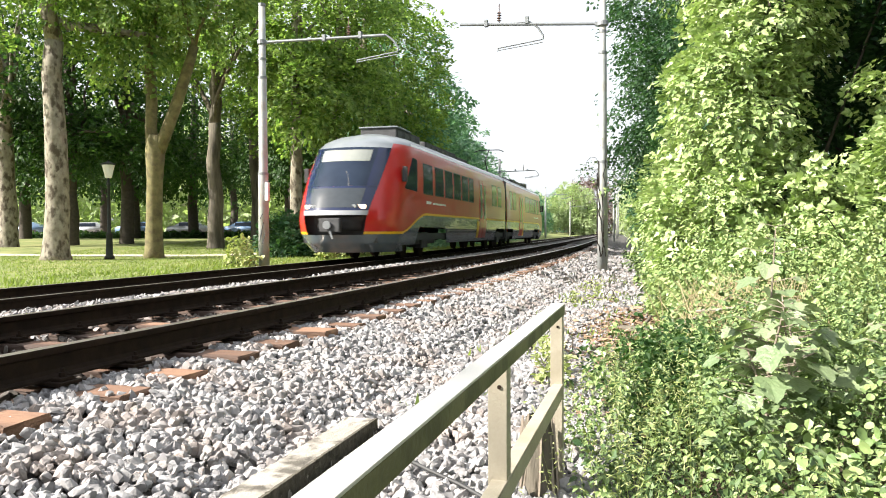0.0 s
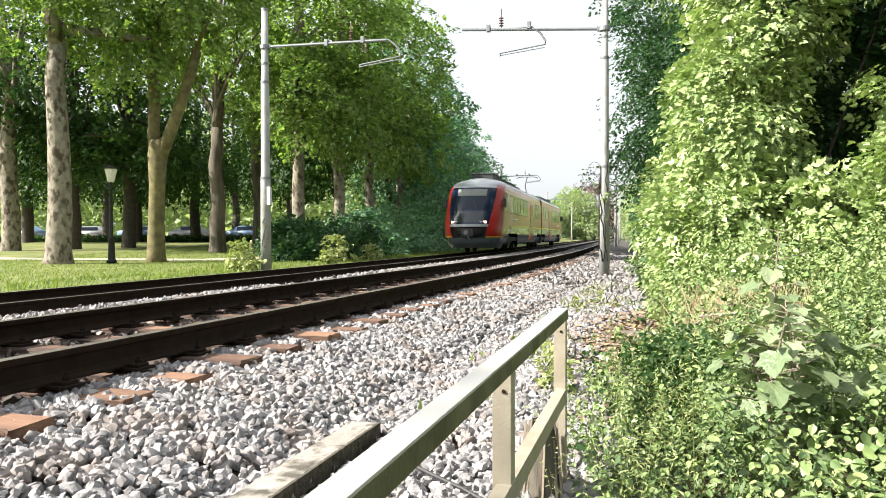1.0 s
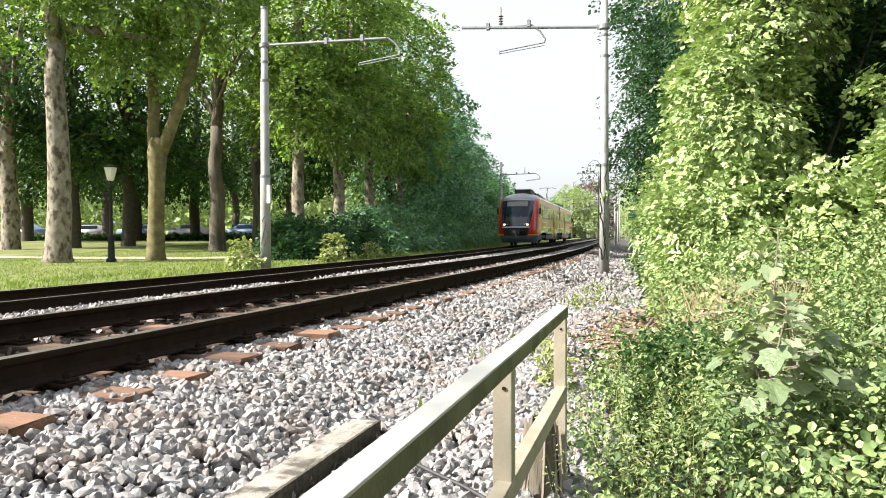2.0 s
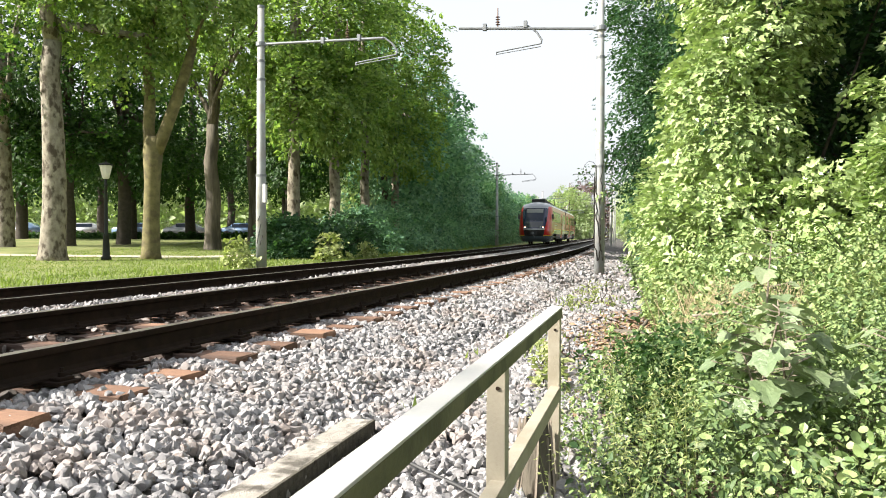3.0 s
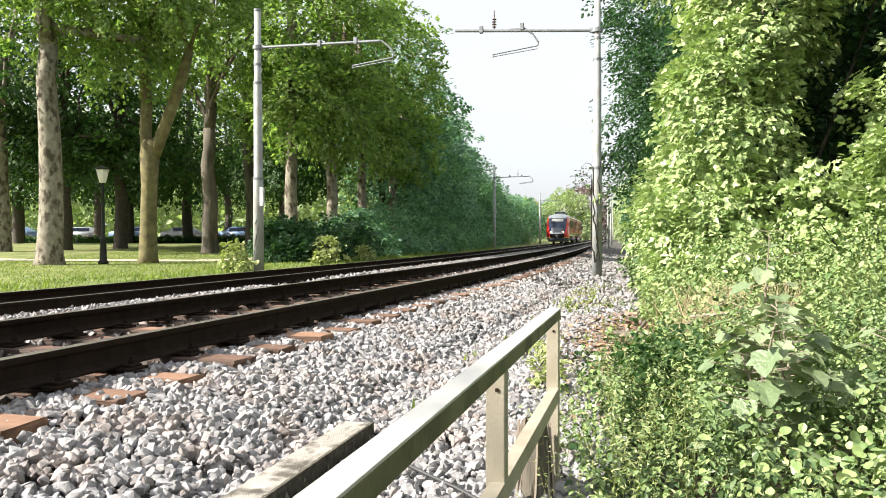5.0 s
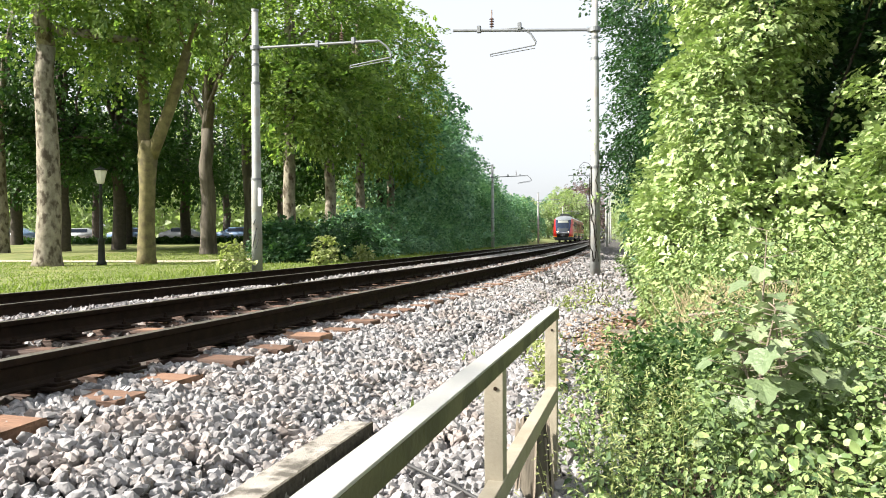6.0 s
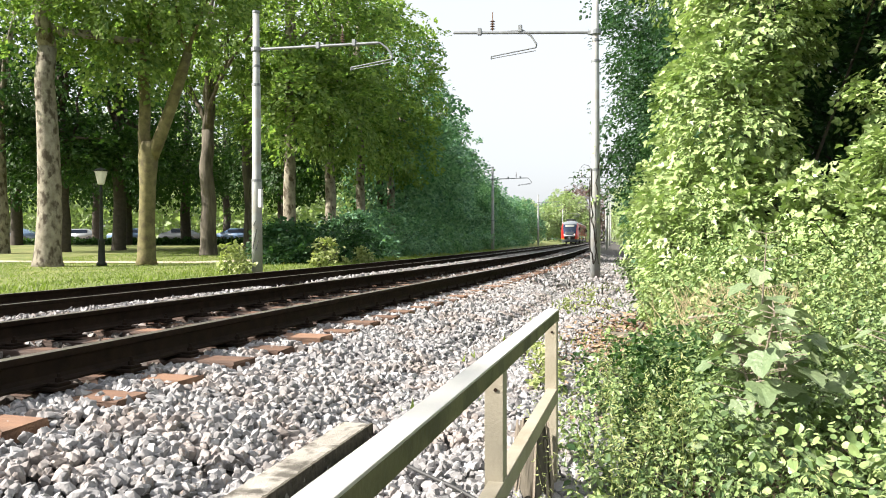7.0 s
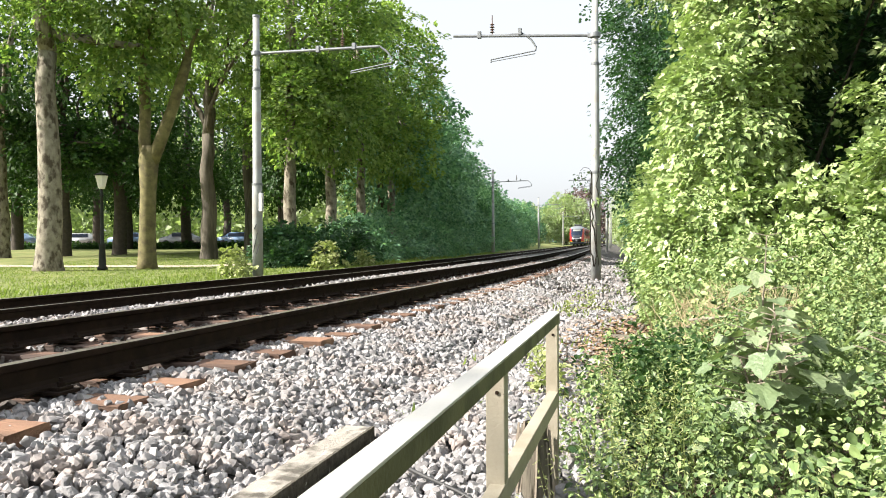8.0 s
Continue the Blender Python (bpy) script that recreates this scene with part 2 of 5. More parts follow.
def tube(bm, points, radii, sides=10, cap=True):
    """A tube through points, with a radius at each."""
    pts = [Vector(p) for p in points]
    if not isinstance(radii, (list, tuple)):
        radii = [radii] * len(pts)
    rings = []
    side = None
    for i, p in enumerate(pts):
        d = (pts[min(i + 1, len(pts) - 1)] - pts[max(i - 1, 0)]).normalized()
        if side is None:
            side = d.orthogonal().normalized()
        side = (side - d * side.dot(d)).normalized()
        up = d.cross(side)
        rings.append([bm.verts.new(p + (side * math.cos(a) + up * math.sin(a)) * radii[i]) for a in [2 * math.pi * k / sides for k in range(sides)]])
    for a, b in zip(rings, rings[1:]):
        for k in range(sides):
            bm.faces.new((a[k], a[(k + 1) % sides], b[(k + 1) % sides], b[k]))
    if cap:
        bm.faces.new(rings[0])
        bm.faces.new(rings[-1])
    return bm


def grid_mesh(bm, rows, close=False):
    vs = [[bm.verts.new(p) for p in r] for r in rows]
    for a, b in zip(vs, vs[1:]):
        for k in range(len(a) - 1):
            bm.faces.new((a[k], a[k + 1], b[k + 1], b[k]))
    return bm


def raw_mesh(name, verts, faces, material, smooth=False):
    """A mesh of many equal polygons out of number arrays."""
    me = bpy.data.meshes.new(name)
    nf, k = faces.shape
    me.vertices.add(len(verts))
    me.vertices.foreach_set("co", np.ascontiguousarray(verts, dtype=np.float32).ravel())
    me.loops.add(nf * k)
    me.loops.foreach_set("vertex_index", np.ascontiguousarray(faces, dtype=np.int32).ravel())
    me.polygons.add(nf)
    me.polygons.foreach_set("loop_start", np.arange(nf, dtype=np.int32) * k)
    me.update(calc_edges=True)
    me.materials.append(material)
    if smooth:
        me.shade_smooth()
    else:
        me.shade_flat()
    return me


LEAF_2 = (np.array([(0, 0, 0), (-0.40, 0.48, 0.10), (0, 1, -0.10), (0.40, 0.48, 0.10)]), np.array([(0, 2, 1), (0, 3, 2)]))
LEAF_4 = (np.array([(0, 0, 0), (-0.34, 0.28, 0.09), (-0.30, 0.66, 0.07), (0, 1, -0.12), (0.30, 0.66, 0.07), (0.34, 0.28, 0.09)]), np.array([(0, 3, 2, 1), (0, 5, 4, 3)]))
_lobes = [(0, 0.04), (-0.20, -0.02), (-0.44, 0.06), (-0.42, 0.26), (-0.58, 0.52), (-0.34, 0.56), (-0.22, 0.80), (0, 1.0), (0.22, 0.80), (0.34, 0.56), (0.58, 0.52), (0.42, 0.26), (0.44, 0.06), (0.20, -0.02)]
_mv = [(0, 0.32, -0.05)] + [(x, y, 0.10 * abs(x) - 0.12 * y * y) for x, y in _lobes]
LEAF_5 = (np.array(_mv), np.array([(0, i, i % 14 + 1) for i in range(1, 15)]))
_ring = [(0.5 * math.sin(a), 0.5 - 0.5 * math.cos(a)) for a in [2 * math.pi * k / 9 for k in range(9)]]
LEAF_ROUND = (np.array([(0, 0.45, -0.07)] + [(x, y, 0.05 * abs(x) * 2) for x, y in _ring]), np.array([(0, i, i % 9 + 1) for i in range(1, 10)]))
_three = [(0, 0), (-0.26, 0.10), (-0.50, 0.42), (-0.24, 0.46), (-0.20, 0.72), (0, 1.0), (0.20, 0.72), (0.24, 0.46), (0.50, 0.42), (0.26, 0.10)]
LEAF_LOBED = (np.array([(0, 0.36, -0.04)] + [(x, y, 0.16 * abs(x) - 0.16 * y * y) for x, y in _three]), np.array([(0, i, i % 10 + 1) for i in range(1, 11)]))
LEAF_THIN = (np.array([(0, 0, 0), (-0.13, 0.5, 0.04), (0, 1, -0.06), (0.13, 0.5, 0.04)]), np.array([(0, 2, 1), (0, 3, 2)]))


def leaves(name, pts, outward, sizes, template, material, droop=0.35, spread=0.8):
    """Leaves at pts. outward is one direction for each leaf, or a pair: the way its face turns and the way its tip points."""
    tv, tf = template
    n = len(pts)
    if outward.ndim == 3:
        nrm = outward[:, 0] + RNG.normal(0, 0.30, (n, 3))
        tip = outward[:, 1] + RNG.normal(0, 0.30, (n, 3)) + np.array((0, 0, -droop))
    else:
        nrm = outward * 0.6 + np.array((0, 0, 0.75)) + RNG.normal(0, spread * 0.6, (n, 3))
        tip = outward + RNG.normal(0, spread, (n, 3)) + np.array((0, 0, -droop))
    nrm /= np.linalg.norm(nrm, axis=1)[:, None] + 1e-9
    tip -= nrm * np.sum(tip * nrm, axis=1)[:, None]
    tip /= np.linalg.norm(tip, axis=1)[:, None] + 1e-9
    side = np.cross(tip, nrm)
    s = sizes[:, None, None]
    v = pts[:, None, :] + s * (tv[None, :, 0:1] * side[:, None, :] + tv[None, :, 1:2] * tip[:, None, :] + tv[None, :, 2:3] * nrm[:, None, :])
    f = tf[None] + (np.arange(n) * len(tv))[:, None, None]
    return raw_mesh(name, v.reshape(-1, 3), f.reshape(-1, tf.shape[1]), material)


def unit(v):
    return v / (np.linalg.norm(v, axis=-1, keepdims=True) + 1e-9)


def crown_points(blobs, n, clumps, clump_r, shell=0.55):
    """Flat leafy sprays that hang outward from ellipsoids (cx, cy, cz, rx, ry, rz): leaf places, and face and tip directions."""
    size = np.array([b[3] * b[4] + b[4] * b[5] + b[3] * b[5] for b in blobs])
    b = np.array(blobs)[RNG.choice(len(blobs), clumps, p=size / size.sum())]
    d = unit(RNG.normal(0, 1, (clumps, 3)))
    r = (shell + (1 - shell) * RNG.random(clumps) ** 0.5) * (0.86 + 0.28 * RNG.random(clumps))
    c = b[:, :3] + d * b[:, 3:] * r[:, None]
    out = unit(d / b[:, 3:])
    axis = unit(out + RNG.normal(0, 0.45, (clumps, 3)) + np.array((0, 0, -0.25)))
    up = np.array((0, 0, 1.0)) + 0.55 * out + RNG.normal(0, 0.25, (clumps, 3))
    up = unit(up - axis * np.sum(up * axis, axis=1)[:, None])
    side = np.cross(axis, up)
    long = clump_r * 1.5 * RNG.uniform(0.6, 1.4, clumps)
    w = RNG.integers(0, clumps, n)
    s, q = RNG.random(n), RNG.uniform(-1, 1, n)
    p = c[w] + axis[w] * ((s - 0.6) * long[w])[:, None] + side[w] * (q * (0.55 - 0.3 * s) * long[w])[:, None] + up[w] * (RNG.normal(0, 0.11, n) * long[w])[:, None]
    p[:, 2] -= 0.22 * s * s * long[w]
    tip = axis[w] * 0.8 + side[w] * (0.8 * np.sign(q))[:, None]
    return p, np.stack([up[w], tip], 1)


def limbs(bm, base, top, r0, r1, bends=6, wobble=0.15):
    base, top = Vector(base), Vector(top)
    pts, rad = [], []
    for i in range(bends + 1):
        s = i / bends
        p = base.lerp(top, s)
        if 0 < i < bends:
            p += Vector((RNG.normal(0, wobble), RNG.normal(0, wobble), 0))
        pts.append(p)
        rad.append(r0 + (r1 - r0) * s)
    tube(bm, pts, rad, 10)
    return pts


def tree(x, y, z, height, r, blobs, n, clumps, clump_r, leaf, bark, leaf_mat, label, fork=None, name="tree", lean=0.0, boughs=5, flare=1.4, group="park trees"):
    ob = thing(name, pose(x, y, z), label, "tree", group)
    bm = bmesh.new()
    crotch = height * 0.55 if fork is None else fork
    pts = [(0, 0, -0.15), (0, 0, 0.25), (0.02, 0, 0.8)]
    rad = [r * flare, r * 1.15, r]
    k = 6
    for i in range(1, k + 1):
        s = i / k
        pts.append((lean * crotch * s + RNG.normal(0, 0.05), RNG.normal(0, 0.05), 0.8 + (crotch - 0.8) * s))
        rad.append(r * (1 - 0.28 * s))
    tube(bm, pts, rad, 16)
    top = Vector(pts[-1])
    limbs(bm, top, top + Vector((lean * 2 + RNG.normal(0, 0.25), RNG.normal(0, 0.25), (height - crotch) * 0.75)), r * 0.72, r * 0.25, 6, 0.10)
    for i in range(boughs):
        b = blobs[i % len(blobs)]
        end = Vector((b[0] + RNG.normal(0, b[3] * 0.35), b[1] + RNG.normal(0, b[4] * 0.35), b[2] + b[5] * 0.4))
        start = top + Vector((0, 0, RNG.uniform(0, 0.3) * (height - crotch))) if fork is not None or i < 2 else Vector(pts[-3 + i % 2])
        limbs(bm, start, end, r * (0.5 if i < 2 else 0.32), r * 0.1, 5, 0.22)
    part("trunk", bm, bark, ob, smooth=True)
    p, o = crown_points(blobs, n, clumps, clump_r)
    part("crown", leaves("crown", p, o, leaf * (0.7 + 0.6 * RNG.random(n)), LEAF_2 if leaf > 0.16 and n > 3000 else LEAF_4, leaf_mat, spread=1.1), leaf_mat, ob)
    return ob


# ---- ground: one sheet to the horizon ----
def ground_height(x, y):
    u = x - track_bend(y)
    park = -0.42 + 0.05 * noise.noise((x * 0.15, y * 0.15, 0))
    far = min(max((-0.274 * (x - 3.2) + 0.962 * (y + 2.8) - 30) / 30, 0), 1) * min(max((-u - 11) / 8, 0), 1)
    park += 0.62 * far * far * (3 - 2 * far)
    if u < -8.2:
        return park
    if u < -7.0:
        return park - 0.15 * (u + 8.2)
    if u < 2.2:
        return -0.75
    if u < 3.0:
        return -0.75 - 0.1 * (u - 2.2)
    return -0.83 + 0.06 * noise.noise((x * 0.5, y * 0.5, 3)) + 0.10 * min(max(u - 4.5, 0), 6)


def build_ground():
    xs = [-900, -400, -200, -120, -80, -60] + [-50 + 2 * i for i in range(19)] + [-13 + 0.6 * i for i in range(45)] + [15, 18, 22, 30, 45, 80, 150, 300, 900]
    ys = [-60, -30, -15, -8] + [-5 + 1.0 * i for i in range(60)] + [56 + 6 * i for i in range(24)] + [220, 300, 450, 700, 1500]
    bm = bmesh.new()
    grid_mesh(bm, [[(x, y, ground_height(x, y)) for x in xs] for y in ys])
    ob = new("ground", finish("ground", bm, GRASS, True))
    tagged(ob, "grassy ground with worn patches beside the railway", "ground", kind="structure")
    bm = bmesh.new()
    line = [(-70, 30, 1.2), (-45, 27.5, 1.2), (-30, 25.6, 1.1), (-22, 25.2, 1.0), (-17, 27, 1.0), (-13.5, 33, 0.9), (-13, 45, 0.9)]
    rows = []
    for i in range(len(line) - 1):
        for k in range(8):
            s = k / 8
            a, b = line[i], line[i + 1]
            x, y, w = [a[j] + (b[j] - a[j]) * s for j in range(3)]
            d = Vector((b[0] - a[0], b[1] - a[1])).normalized()
            w += 0.3 + 0.7 * noise.noise((x * 0.4, y * 0.4, 9))
            rows.append([(x - d.y * q * w, y + d.x * q * w, ground_height(x, y) + 0.03 - 0.02 * abs(q)) for q in (-1.05, -1, -0.3, 0.3, 1, 1.05)])
    grid_mesh(bm, rows)
    tagged(new("path", finish("path", bm, PATH_SAND, True)), "pale sandy footpath through the park grass", "path", kind="structure")


PROFILE = [(-7.7, -0.58), (-7.2, -0.42), (-6.7, -0.40), (-5.95, -0.42), (-4.5, -0.42), (-3.95, -0.33), (-3.4, -0.24), (-2.6, -0.215), (-2.0, -0.225), (-1.5, -0.245), (0.0, -0.25), (0.30, -0.230), (0.46, -0.240), (0.62, -0.260), (0.9, -0.308), (1.3, -0.385), (1.45, -0.45), (1.75, -0.47), (2.3, -0.50), (2.7, -0.56), (3.1, -0.66), (3.3, -0.80)]


def ballast_height(u):
    for (a, za), (b, zb) in zip(PROFILE, PROFILE[1:]):
        if a <= u <= b:
            return za + (zb - za) * (u - a) / (b - a)
    return -0.9


def build_ballast():
    bm = bmesh.new()
    ys = [-12 + 1.5 * i for i in range(60)] + [80 + 5 * i for i in range(44)]
    grid_mesh(bm, [[(u + track_bend(y), y, z + 0.012 * noise.noise((u * 3, y * 3, 1)) - 0.025) for u, z in PROFILE] for y in ys])
    return tagged(new("ballast_bed", finish("ballast_bed", bm, BED, True)), "railway bed of pale crushed limestone ballast", "ballast", kind="structure")


def stone_shape(seed, corners=22):
    """An angular broken stone: the hull of a few random corners."""
    g = np.random.default_rng(seed)
    bm = bmesh.new()
    k = np.array((0.62, 0.46, 0.36)) * g.uniform(0.8, 1.2, 3)
    for i in range(corners):
        d = g.normal(0, 1, 3)
        d /= np.abs(d).max() * 0.25 + np.linalg.norm(d) * 0.75
        bm.verts.new(d * k * g.uniform(0.86, 1.08))
    hull = bmesh.ops.convex_hull(bm, input=bm.verts)
    bmesh.ops.delete(bm, geom=[v for v in bm.verts if not v.link_faces], context="VERTS")
    bmesh.ops.recalc_face_normals(bm, faces=bm.faces)
    return bm


def build_stones(bed):
    shapes = [finish("stone", stone_shape(100 + i), STONE) for i in range(10)]
    count = 0
    g = np.random.default_rng(11)
    spots = []
    while len(spots) < 300:
        x, y = g.uniform(0.65, 1.62), g.uniform(-0.3, 2.0)
        if not (x > 1.56 and y < 1.03) and all((x - a) ** 2 + (y - b) ** 2 > 0.048 ** 2 for a, b in spots):
            spots.append((x, y))
    for x, y in spots:
        ob = new("stone", shapes[count % 10])
        ob.parent = bed
        s = g.uniform(0.042, 0.072)
        ob.matrix_world = Matrix.LocRotScale((x, y, ballast_height(x) + g.uniform(0.0, 0.022)), Euler(g.uniform(0, 6.28, 3)), (s, s, s))
        count += 1
    return shapes


def strew(name, label, n, region, size, levels, seed, parent, shapes_count=8, material=None):
    """Loose stones as one mesh: region gives (u0, u1, y0, y1)."""
    g = np.random.default_rng(seed)
    u = g.uniform(region[0], region[1], n)
    y = g.uniform(region[2], region[3], n)
    clear = ~((u > 1.58) & (u < 1.79) & (y < 1.03))
    phase = (y + 0.43) % 0.6 - 0.3
    clear &= ~((u > 0.26) & (u < 0.60) & (np.abs(phase) < 0.155) & (g.random(n) < 0.97))
    u, y = u[clear], y[clear]
    n = len(u)
    protos = []
    for i in range(shapes_count):
        bm = stone_shape(200 + i, (8, 13, 22)[levels])
        bmesh.ops.triangulate(bm, faces=bm.faces)
        bm.verts.index_update()
        protos.append((np.array([v.co[:] for v in bm.verts]), np.array([[v.index for v in f.verts] for f in bm.faces])))
        bm.free()
    vs, fs, base = [], [], 0
    which = g.integers(0, shapes_count, n)
    sz = size * g.uniform(0.6, 1.35, n)
    z = np.array([ballast_height(a) for a in u]) + g.uniform(-0.005, 0.025, n) * (size / 0.06)
    x = u + np.array([track_bend(b) for b in y])
    for k, (pv, pf) in enumerate(protos):
        idx = np.nonzero(which == k)[0]
        m = len(idx)
        q = g.normal(0, 1, (m, 4))
        q /= np.linalg.norm(q, axis=1)[:, None]
        w, a, b, c = q.T
        rot = np.stack([1 - 2 * (b * b + c * c), 2 * (a * b - c * w), 2 * (a * c + b * w), 2 * (a * b + c * w), 1 - 2 * (a * a + c * c), 2 * (b * c - a * w), 2 * (a * c - b * w), 2 * (b * c + a * w), 1 - 2 * (a * a + b * b)], 1).reshape(m, 3, 3)
        p = np.einsum("mij,vj->mvi", rot, pv) * sz[idx][:, None, None] + np.stack([x[idx], y[idx], z[idx]], 1)[:, None, :]
        vs.append(p.reshape(-1, 3))
        fs.append((pf[None] + (np.arange(m) * len(pv))[:, None, None]).reshape(-1, 3) + base)
        base += m * len(pv)
    ob = new(name, raw_mesh(name, np.concatenate(vs), np.concatenate(fs), material or STONES))
    ob.parent = parent
    ob["kind"] = "stuff"
    ob["label"] = label
    return ob


# ---- tracks ----
RAIL = [(-0.036, 0.0), (0.036, 0.0), (0.038, -0.012), (0.034, -0.036), (0.010, -0.050), (0.009, -0.125), (0.030, -0.145), (0.070, -0.156), (0.070, -0.168), (-0.070, -0.168), (-0.070, -0.156), (-0.030, -0.145), (-0.009, -0.125), (-0.010, -0.050), (-0.034, -0.036), (-0.038, -0.012)]
TRACKS = [(-0.7525, 0.0), (-5.2, -0.175)]


def build_track(cx, top, label, near):
    tr = thing("railway_track", pose(0, 0, 0), label, "railway track", "tracks")
    tr["kind"] = "structure"
    ys = [-14 + 2 * i for i in range(55)] + [98 + 6 * i for i in range(32)]
    for s in (0.7525, -0.7525):
        bm = bmesh.new()
        rows = []
        for y in ys:
            a = bend_angle(y)
            rows.append([bm.verts.new((cx + track_bend(y) + (s + px) * math.cos(a), y + (s + px) * math.sin(a), top + pz)) for px, pz in RAIL])
        k = len(RAIL)
        for a, b in zip(rows, rows[1:]):
            for i in range(k):
                f = bm.faces.new((a[i], a[(i + 1) % k], b[(i + 1) % k], b[i]))
        bm.normal_update()
        me = finish("rail", bm, RUST)
        me.materials.append(SHINE)
        for p in me.polygons:
            if p.normal.z > 0.9 and p.center.z > top - 0.005:
                p.material_index = 1
        part("rail", me, RUST, tr, "rusty steel rail with a worn head")
    variants = []
    for v in range(4):
        bm = bmesh.new()
        box(bm, -1.30, -0.13, -0.15, 1.30, 0.13, 0.0, 0.012)
        g = np.random.default_rng(50 + v)
        for q in bm.verts:
            q.co += Vector(g.normal(0, 0.004, 3))
            if abs(q.co.x) > 1.2:
                q.co.z -= 0.012 * g.random()
        variants.append(finish("sleeper", bm, SLEEPER))
    bm = bmesh.new()
    for s in (0.7525, -0.7525):
        box(bm, s - 0.17, -0.08, 0.0, s + 0.17, 0.08, 0.018, 0.004)
        for e in (-0.115, 0.115):
            box(bm, s + e - 0.035, -0.05, 0.018, s + e + 0.035, 0.05, 0.038, 0.006)
            tube(bm, [(s + e, 0, 0.038), (s + e, 0, 0.062)], 0.021, 6)
            tube(bm, [(s + e, 0, 0.062), (s + e, 0, 0.085)], 0.011, 6)
    plate = finish("rail_fastening", bm, RUST)
    g = np.random.default_rng(5)
    for i in range(-9, 72):
        y = -0.13 + 0.6 * i + g.normal(0, 0.008)
        m = pose(cx + track_bend(y) + g.normal(0.015, 0.022), y, top - 0.200 + g.normal(0, 0.005), 0, 0, math.degrees(bend_angle(y)) + g.normal(0, 1.2))
        ob = part("sleeper", variants[i % 4], SLEEPER, tr)
        ob.matrix_world = m
        ob = part("rail_fastening", plate, RUST, tr)
        ob.matrix_world = pose(cx + track_bend(y), y, top - 0.190, 0, 0, math.degrees(bend_angle(y)))
    return tr


# ---- masts of the overhead line ----
def mast(x, y, z, height, reach, arm_z, label, sign_of_arm=1, rise=0.06, thick=1.0):
    ob = thing("catenary_mast", pose(x, y, z), label, "mast", "overhead line masts")
    h = height
    bm = bmesh.new()
    tube(bm, [(0, 0, -0.3), (0, 0, h * 0.35), (0, 0, h * 0.36), (0, 0, h * 0.72), (0, 0, h * 0.725), (0, 0, h)], [thick * q for q in (0.165, 0.150, 0.135, 0.125, 0.108, 0.098)], 18)
    part("pole", bm, MAST, ob, smooth=True)
    for zz, rr in ((h * 0.355, 0.156), (h * 0.72, 0.132), (h * 0.79, 0.115), (h - 0.03, 0.105)):
        bm = bmesh.new()
        tube(bm, [(0, 0, zz - 0.035), (0, 0, zz + 0.035)], thick * rr + 0.006, 18)
        part("band", bm, STEEL, ob)
    s = sign_of_arm
    a = arm_z - z
    bm = bmesh.new()
    tube(bm, [(s * 0.1, 0, a), (s * reach, 0, a + rise)], 0.042, 10)
    part("arm", bm, STEEL, ob, "horizontal grey steel tube")
    bm = bmesh.new()
    tube(bm, [(0, 0, a - 0.06), (0, 0, a + 0.06)], 0.15, 14)
    box(bm, min(0, s * 0.2), -0.04, a - 0.05, max(0, s * 0.2), 0.04, a + 0.05, 0.01)
    part("clamp", bm, STEEL, ob)
    return ob


def arm_gear(ob, s, reach, a, e):
    """Insulators and the bent registration tube near the arm's end."""
    top = s * (reach - 1.12)
    bm = bmesh.new()
    for k in range(4):
        tube(bm, [(top, 0, a + 0.08 + 0.07 * k), (top, 0, a + 0.11 + 0.07 * k)], [0.07, 0.03], 12)
    tube(bm, [(top, 0, a), (top, 0, a + 0.55)], 0.016, 8)
    part("insulator", bm, INSUL, ob, "brown ribbed insulator")
    for q in (reach - 1.9, reach - 0.75):
        bm = bmesh.new()
        box(bm, s * q - 0.05, -0.06, a - 0.06, s * q + 0.05, 0.06, a + 0.13, 0.01)
        part("bracket", bm, STEEL, ob)
    bm = bmesh.new()
    tube(bm, [(e - 1.0, 0, a - 0.02), (e - 0.35, 0, a - 0.02), (e - 0.12, 0, a - 0.2), (e + 0.02, 0, a - 0.42), (e, 0, a - 0.52)], 0.028, 8)
    part("drop_tube", bm, STEEL, ob)
    bm = bmesh.new()
    tube(bm, [(e, 0, a - 0.52), (e - 1.25, 0, a - 0.68)], 0.02, 8)
    tube(bm, [(e, 0, a - 0.60), (e - 1.25, 0, a - 0.74)], 0.014, 8)
    tube(bm, [(e - 1.25, 0, a - 0.67), (e - 1.25, 0, a - 0.76)], 0.02, 8)
    part("registration_arm", bm, STEEL, ob)


